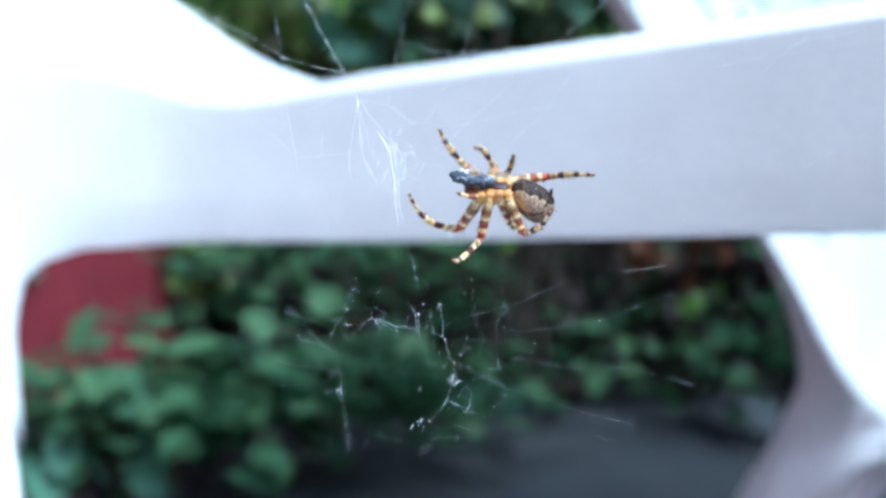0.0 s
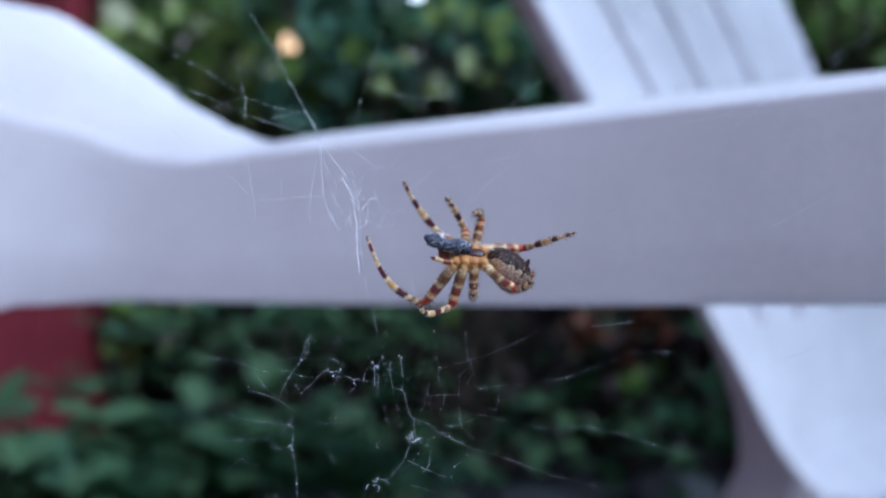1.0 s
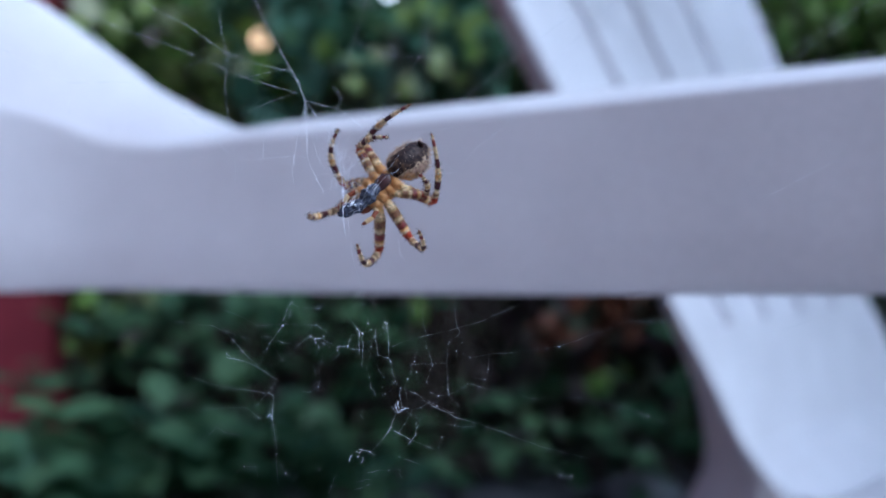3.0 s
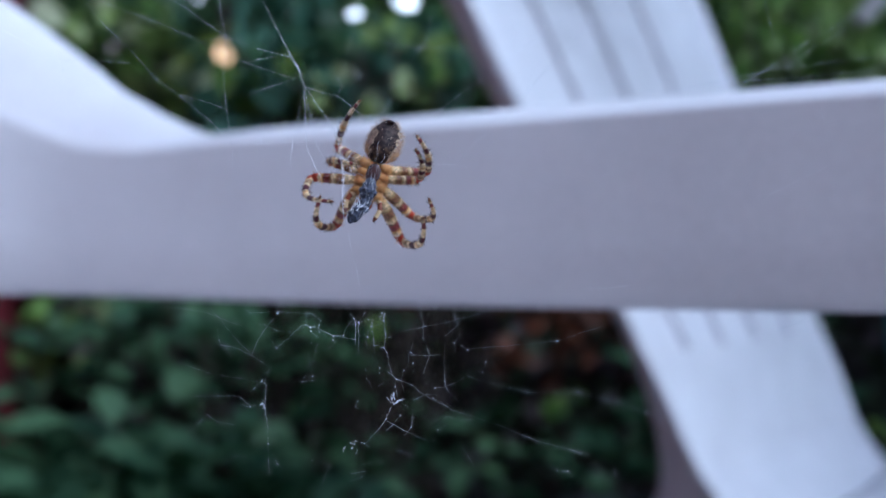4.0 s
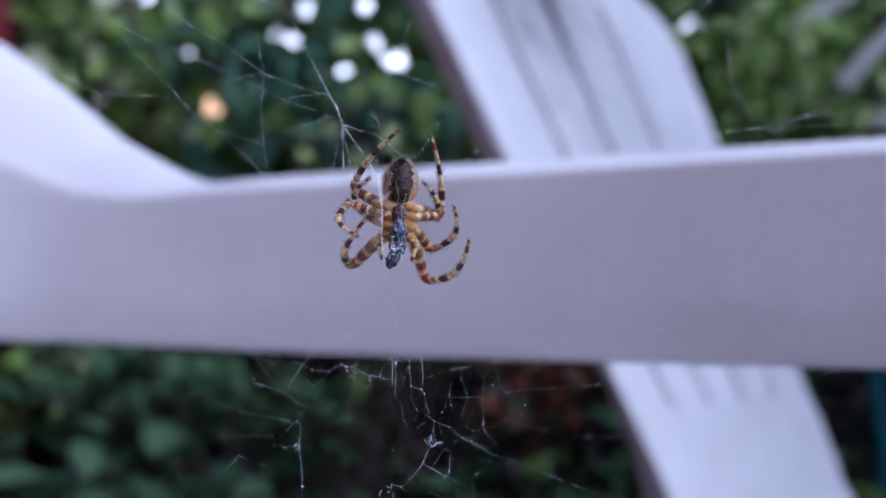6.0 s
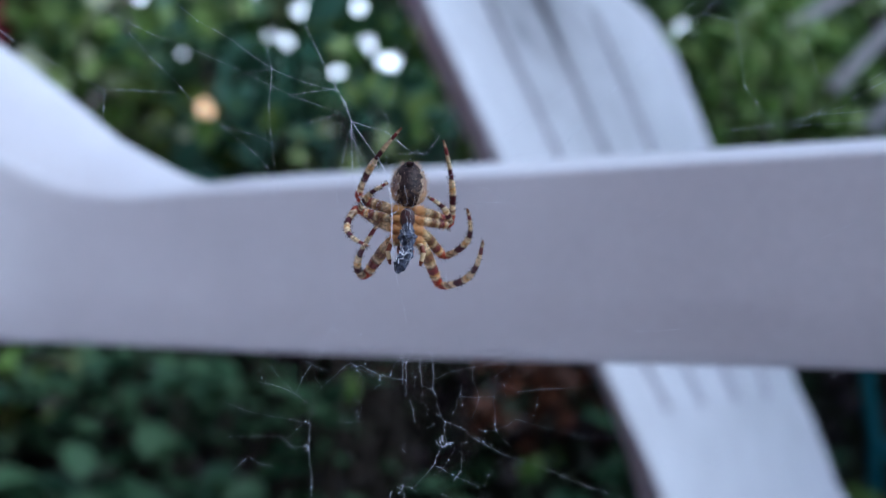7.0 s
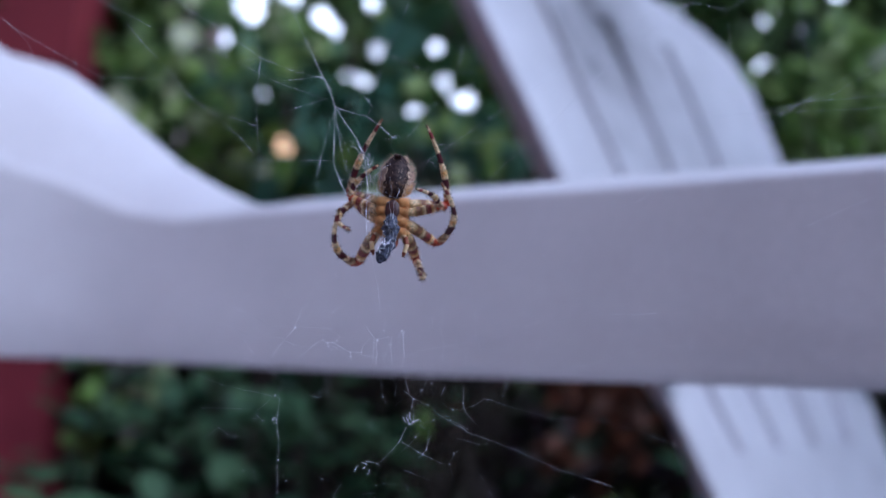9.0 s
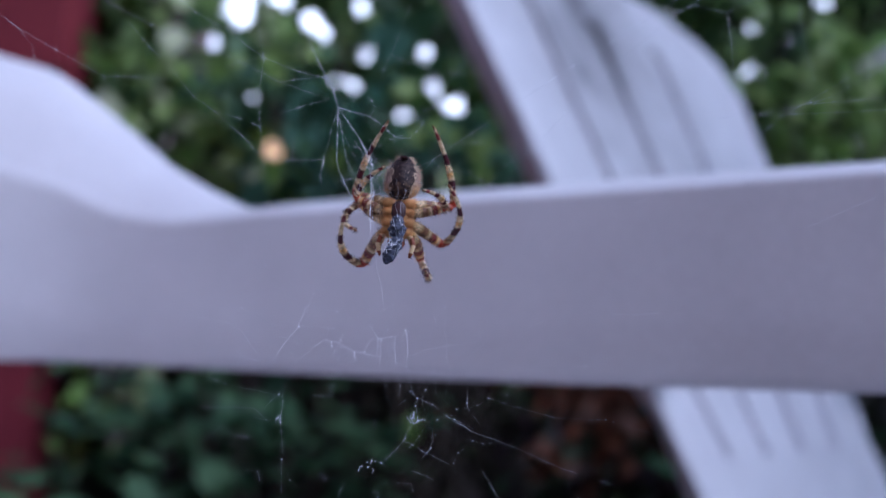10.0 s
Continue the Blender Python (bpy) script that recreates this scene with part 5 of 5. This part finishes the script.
# the wrapped catch in its jaws
bm = bmesh.new()
prow = [(-1.9, 0.0, 0.2), (-2.3, 0.05, 0.6), (-2.9, 0.05, 0.88), (-3.6, 0.1, 0.9), (-4.6, 0.15, 0.62), (-5.5, -0.05, 0.72), (-6.2, -0.4, 0.78), (-6.9, -0.7, 0.55), (-7.4, -0.85, 0.2)]
PREY_N = 40
ppath, prad = [], []
for i in range(PREY_N + 1):
    z = -1.9 - 5.5 * i / PREY_N
    x = float(np.interp(-z, [-p[0] for p in prow], [p[1] for p in prow]))
    rr = float(np.interp(-z, [-p[0] for p in prow], [p[2] for p in prow]))
    lump = 1 + 0.10 * math.sin(i * 0.55 + 1) + 0.07 * math.sin(i * 1.31)
    ppath.append((x * MM, (-1.55 - 0.8 * i / PREY_N) * MM, z * MM))
    prad.append(rr * lump * MM)
tube(bm, ppath, prad, 16)
for v in bm.verts:
    v.co += Vector((srng.normal(0, 0.07), srng.normal(0, 0.07), srng.normal(0, 0.05))) * MM
prey = obj("wrapped_prey", bm, PREY)
tagged(prey, "dark insect wrapped in grey silk, held by the spider", "prey")
bm = bmesh.new()
for _ in range(7):
    a = srng.uniform(0, 6.283)
    pth = []
    for i in range(9):
        t = i / 8 * (len(prow) - 2) * srng.uniform(0.97, 1.0)
        k = int(t)
        z, x, r = [prow[k][q] + (prow[k + 1][q] - prow[k][q]) * (t - k) for q in range(3)]
        a += 0.5 + srng.normal(0, 0.25)
        pth.append(((x + (r + 0.05) * math.cos(a)) * MM, (-1.55 - 0.1 * t + (r + 0.05) * math.sin(a)) * MM, z * MM))
    tube(bm, pth, 0.014 * MM, 4)
part("silk_wrapping", bm, SILK, prey)

# loose silk gathered at the catch's end
bm = bmesh.new()
for _ in range(9):
    p = Vector((-0.35 + srng.normal(0, 0.35), -2.95 + srng.normal(0, 0.12), -5.5 + srng.normal(0, 0.3)))
    pth = []
    for i in range(6):
        pth.append(p * MM)
        p = p + Vector((srng.normal(0, 0.22), srng.normal(0, 0.1), srng.normal(0, 0.25)))
    tube(bm, pth, 0.024 * MM, 4)
part("silk_knot", bm, KNOT, prey, "white knot of silk")

# silk drawn from the abdomen over the body to the catch
for x, top in ((-0.4, 2.2), (0.6, 1.0)):
    bm = bmesh.new()
    pth = []
    for i in range(15):
        z = top - (top + 2.6) * i / 14
        pth.append(((x * (1 - i / 18) + 0.12 * math.sin(2.3 * z) + srng.normal(0, 0.03)) * MM, (-2.05 + 0.26 * max(z, 0) - 0.5 * i / 14) * MM, z * MM))
    tube(bm, pth, 0.014 * MM, 4)
    part("silk_line", bm, SILK, prey)

# leg postures: per leg the knee's x, z and the tip's x, z in the spider's own space, in millimetres
POSTURES = {}
POSTURES["a"] = [(-2.6, -5.6, -7.9, -8.2), (-2.4, -2.0, -5.5, -4.0), (-1.8, -0.5, -4.4, 0.4), (-1.6, 4.8, -2.0, 9.7), (4.6, -6.8, -0.6, -11.8), (5.7, -4.0, 6.9, -6.8), (3.8, -0.1, 2.7, -0.1), (6.6, 1.9, 1.4, 4.7)]
POSTURES["b"] = [(-3.7, -4.7, -7.9, -7.5), (-3.4, -1.8, -6.3, -3.3), (-2.3, 0.5, -5.2, 1.5), (-1.7, 4.9, -2.7, 11.6), (3.9, -6.4, -1.3, -11.7), (5.3, -4.1, 6.3, -6.2), (3.2, -0.7, 1.7, -0.5), (5.6, 2.3, 2.3, 5.5)]
POSTURES["c"] = [(-1.9, -5.2, -8.9, -10.1), (-2.9, -2.6, -7.0, -4.8), (-5.0, -0.7, -5.2, -1.8), (-1.3, 4.3, -3.6, 9.6), (5.4, -7.2, -2.5, -14.0), (6.8, -4.4, 4.1, -7.3), (4.2, -1.5, 2.4, -1.4), (3.9, 4.2, 0.5, 4.8)]
POSTURES["d"] = [(-3.9, -7.5, -9.0, -11.8), (-2.9, -2.8, -10.0, -4.8), (-3.6, 0.9, -3.7, 2.9), (-2.1, 3.3, -1.1, 7.5), (6.2, -6.9, 1.1, -12.0), (6.4, -3.9, 6.4, -6.6), (5.5, 0.9, 2.7, 4.2), (6.3, 2.2, -0.5, 8.7)]
POSTURES["e"] = [(-4.0, -7.1, -8.8, -8.8), (-4.1, -4.1, -9.3, -5.8), (-5.5, -0.2, -4.4, 1.8), (-2.4, 2.4, -3.5, 5.5), (4.1, -6.4, -1.5, -11.1), (6.2, -4.6, 5.3, -7.9), (3.7, 1.0, 2.3, 0.0), (5.3, 2.3, -0.9, 10.0)]
POSTURES["f"] = [(-1.5, -7.0, -3.1, -9.1), (-3.1, -4.8, -7.3, 0.7), (-4.9, -0.3, -2.6, 3.0), (-5.0, -0.7, -4.6, 7.0), (4.9, -8.2, 2.4, -7.3), (6.8, -4.3, 6.0, -1.5), (4.7, 0.8, 2.0, 2.5), (5.5, 0.3, 0.7, 5.3)]
POSTURES["g"] = [(-4.6, -7.5, -2.1, -2.3), (-5.9, -0.8, -4.0, -4.2), (-5.5, 0.2, -2.7, 2.2), (-5.2, 1.0, -0.2, 7.4), (4.4, -8.3, 6.8, -3.6), (3.7, -4.5, 5.5, -0.5), (5.3, -1.4, 2.3, 2.6), (5.4, -0.5, 1.8, 5.4)]
POSTURES["h"] = [(-5.1, -7.1, -3.3, -1.8), (-5.5, 0.2, -4.1, -4.1), (-5.8, -0.2, -3.5, 2.3), (-5.3, 1.7, -0.4, 7.5), (3.3, -8.4, 7.5, -3.9), (3.7, -4.8, 5.8, -0.2), (4.4, -0.9, 2.3, 2.9), (4.7, -1.1, 3.1, 8.0)]
POSTURES["i"] = [(-4.3, -7.9, -3.0, -2.1), (-5.6, -0.3, -4.0, -4.8), (-5.4, -0.8, -2.3, 2.3), (-5.6, 0.8, -1.2, 8.4), (4.1, -8.5, 7.9, -3.5), (4.4, -5.2, 6.2, -0.1), (4.9, -1.7, 2.0, 1.1), (5.0, -1.2, 3.5, 7.5)]
POSTURES["j"] = [(-3.9, -7.3, -5.3, -2.0), (-4.7, -0.3, -4.0, -4.3), (-5.0, -0.2, -1.9, 3.5), (-5.3, 0.4, -2.0, 8.7), (2.7, -6.1, 3.6, -7.9), (5.1, -4.4, 5.2, 1.8), (5.7, -0.3, 2.5, 0.8), (5.9, -0.1, 3.0, 8.3)]
POSTURES["k"] = [(-1.7, -7.3, -8.9, -9.1), (-2.6, -4.0, -10.2, -3.1), (-4.1, -0.9, -3.3, 1.0), (-2.4, 1.4, -5.0, 6.1), (5.2, -7.1, -2.7, -11.6), (6.6, -5.0, 3.5, -7.5), (4.5, 0.8, 1.9, 0.4), (5.8, 2.3, -1.1, 9.1)]
POSTURES["l"] = [(-2.5, -8.4, -4.4, -5.5), (-6.8, -3.9, -2.8, -5.7), (-6.3, -1.6, -1.9, -1.1), (-5.0, 0.3, -3.6, 5.6), (5.3, -7.7, 6.7, -4.3), (5.7, -4.6, 6.6, -2.2), (6.2, -0.1, 3.6, 2.6), (5.7, 0.7, 3.3, 3.7)]
# seconds, place of the waist, lean and roll of the body in degrees, posture
SPIDER_KEYS = [
    (0, 0.00591, 0.10481, 0.61952, 90, -58, "a"),
    (0.5, 0.00501, 0.10485, 0.61968, 86, -56, "b"),
    (1, 0.00705, 0.10423, 0.61746, 92, -58, "c"),
    (1.5, 0.00209, 0.10542, 0.62172, 77, -44, "d"),
    (2, 0.00123, 0.10560, 0.62236, 68, -32, "k"),
    (2.2, 0.00188, 0.10585, 0.62324, 63, -27, "e"),
    (3.3, -0.00369, 0.10580, 0.62306, 37, -8, "f"),
    (3.5, -0.00304, 0.10596, 0.62363, 35, -4, "f"),
    (4, -0.00429, 0.10585, 0.62324, 16, 0, "l"),
    (4.5, -0.00554, 0.10579, 0.62305, 2, 0, "g"),
    (5, -0.00612, 0.10587, 0.62332, 1, 0, "h"),
    (5.5, -0.00595, 0.10577, 0.62297, 0, 0, "h"),
    (5.7, -0.00592, 0.10584, 0.62323, 0, 0, "h"),
    (6.8, -0.00626, 0.10549, 0.62196, 0, 0, "i"),
    (7, -0.00608, 0.10558, 0.62229, 0, 0, "i"),
    (7.5, -0.00608, 0.10559, 0.62234, 0, 0, "i"),
    (8, -0.00573, 0.10532, 0.62135, 1, 0, "i"),
    (8.5, -0.00568, 0.10525, 0.62111, 1, 0, "i"),
    (9, -0.00527, 0.10530, 0.62129, 1, 0, "j"),
    (9.5, -0.00513, 0.10537, 0.62152, 1, 0, "j"),
    (10, -0.00492, 0.10527, 0.62118, 1, 0, "j"),
]


def axes(origin, x, pole):
    """A pose with its x axis along x and its z axis towards pole."""
    x = x.normalized()
    z = (pole - x * pole.dot(x))
    z = z.normalized() if z.length > 1e-6 else x.orthogonal().normalized()
    y = z.cross(x)
    m = Matrix((x, y, z)).transposed().to_4x4()
    m.translation = origin
    return m


def reach(flat, length, sign):
    """Give a flat way its depth, so that it has the given length."""
    d = math.hypot(*flat)
    if d > length * 0.985:
        flat = (flat[0] * length * 0.985 / d, flat[1] * length * 0.985 / d)
        d = length * 0.985
    return Vector((flat[0], sign * math.sqrt(length * length - d * d), flat[1]))


def leg_pose(name, posture, roll):
    n, sx = name[1], (-1 if name[0] == "L" else 1)
    kx, kz, tx, tz = POSTURES[posture][LEGS.index(name)]
    turn = Matrix.Rotation(radians(roll), 4, "Z")
    hip = turn @ Vector((sx * 1.5, -0.4, HIP_Z[n]))
    up = reach((kx - hip.x, kz - hip.z), FEMUR[n], 1)
    knee = hip + up
    low = reach((tx - knee.x, tz - knee.z), LOWER_LEG[n], -1)
    mid = (knee + low * 0.5) - Vector((0, 0, -1.2))
    upper_m = axes(hip * MM, up, Vector((0, 1, 0)) + Vector((sx * 0.3, 0, 0)))
    lower_m = axes(knee * MM, low, Vector((mid.x, 0.35 * abs(mid.x) + 0.4, mid.z)))
    return turn.inverted() @ upper_m, upper_m.inverted() @ lower_m


def motions():
    roots = [(t, pose(x, y, z, 0, a, 0) @ pose(0, 0, 0, 0, 0, r)) for t, x, y, z, a, r, _ in SPIDER_KEYS]
    walk(spider, roots)
    walk(prey, roots)
    for name in LEGS:
        walk(leg_of[name], [(k[0], leg_pose(name, k[6], k[5])[0]) for k in SPIDER_KEYS])
        walk(lower_of[name], [(k[0], leg_pose(name, k[6], k[5])[1]) for k in SPIDER_KEYS])


motions()
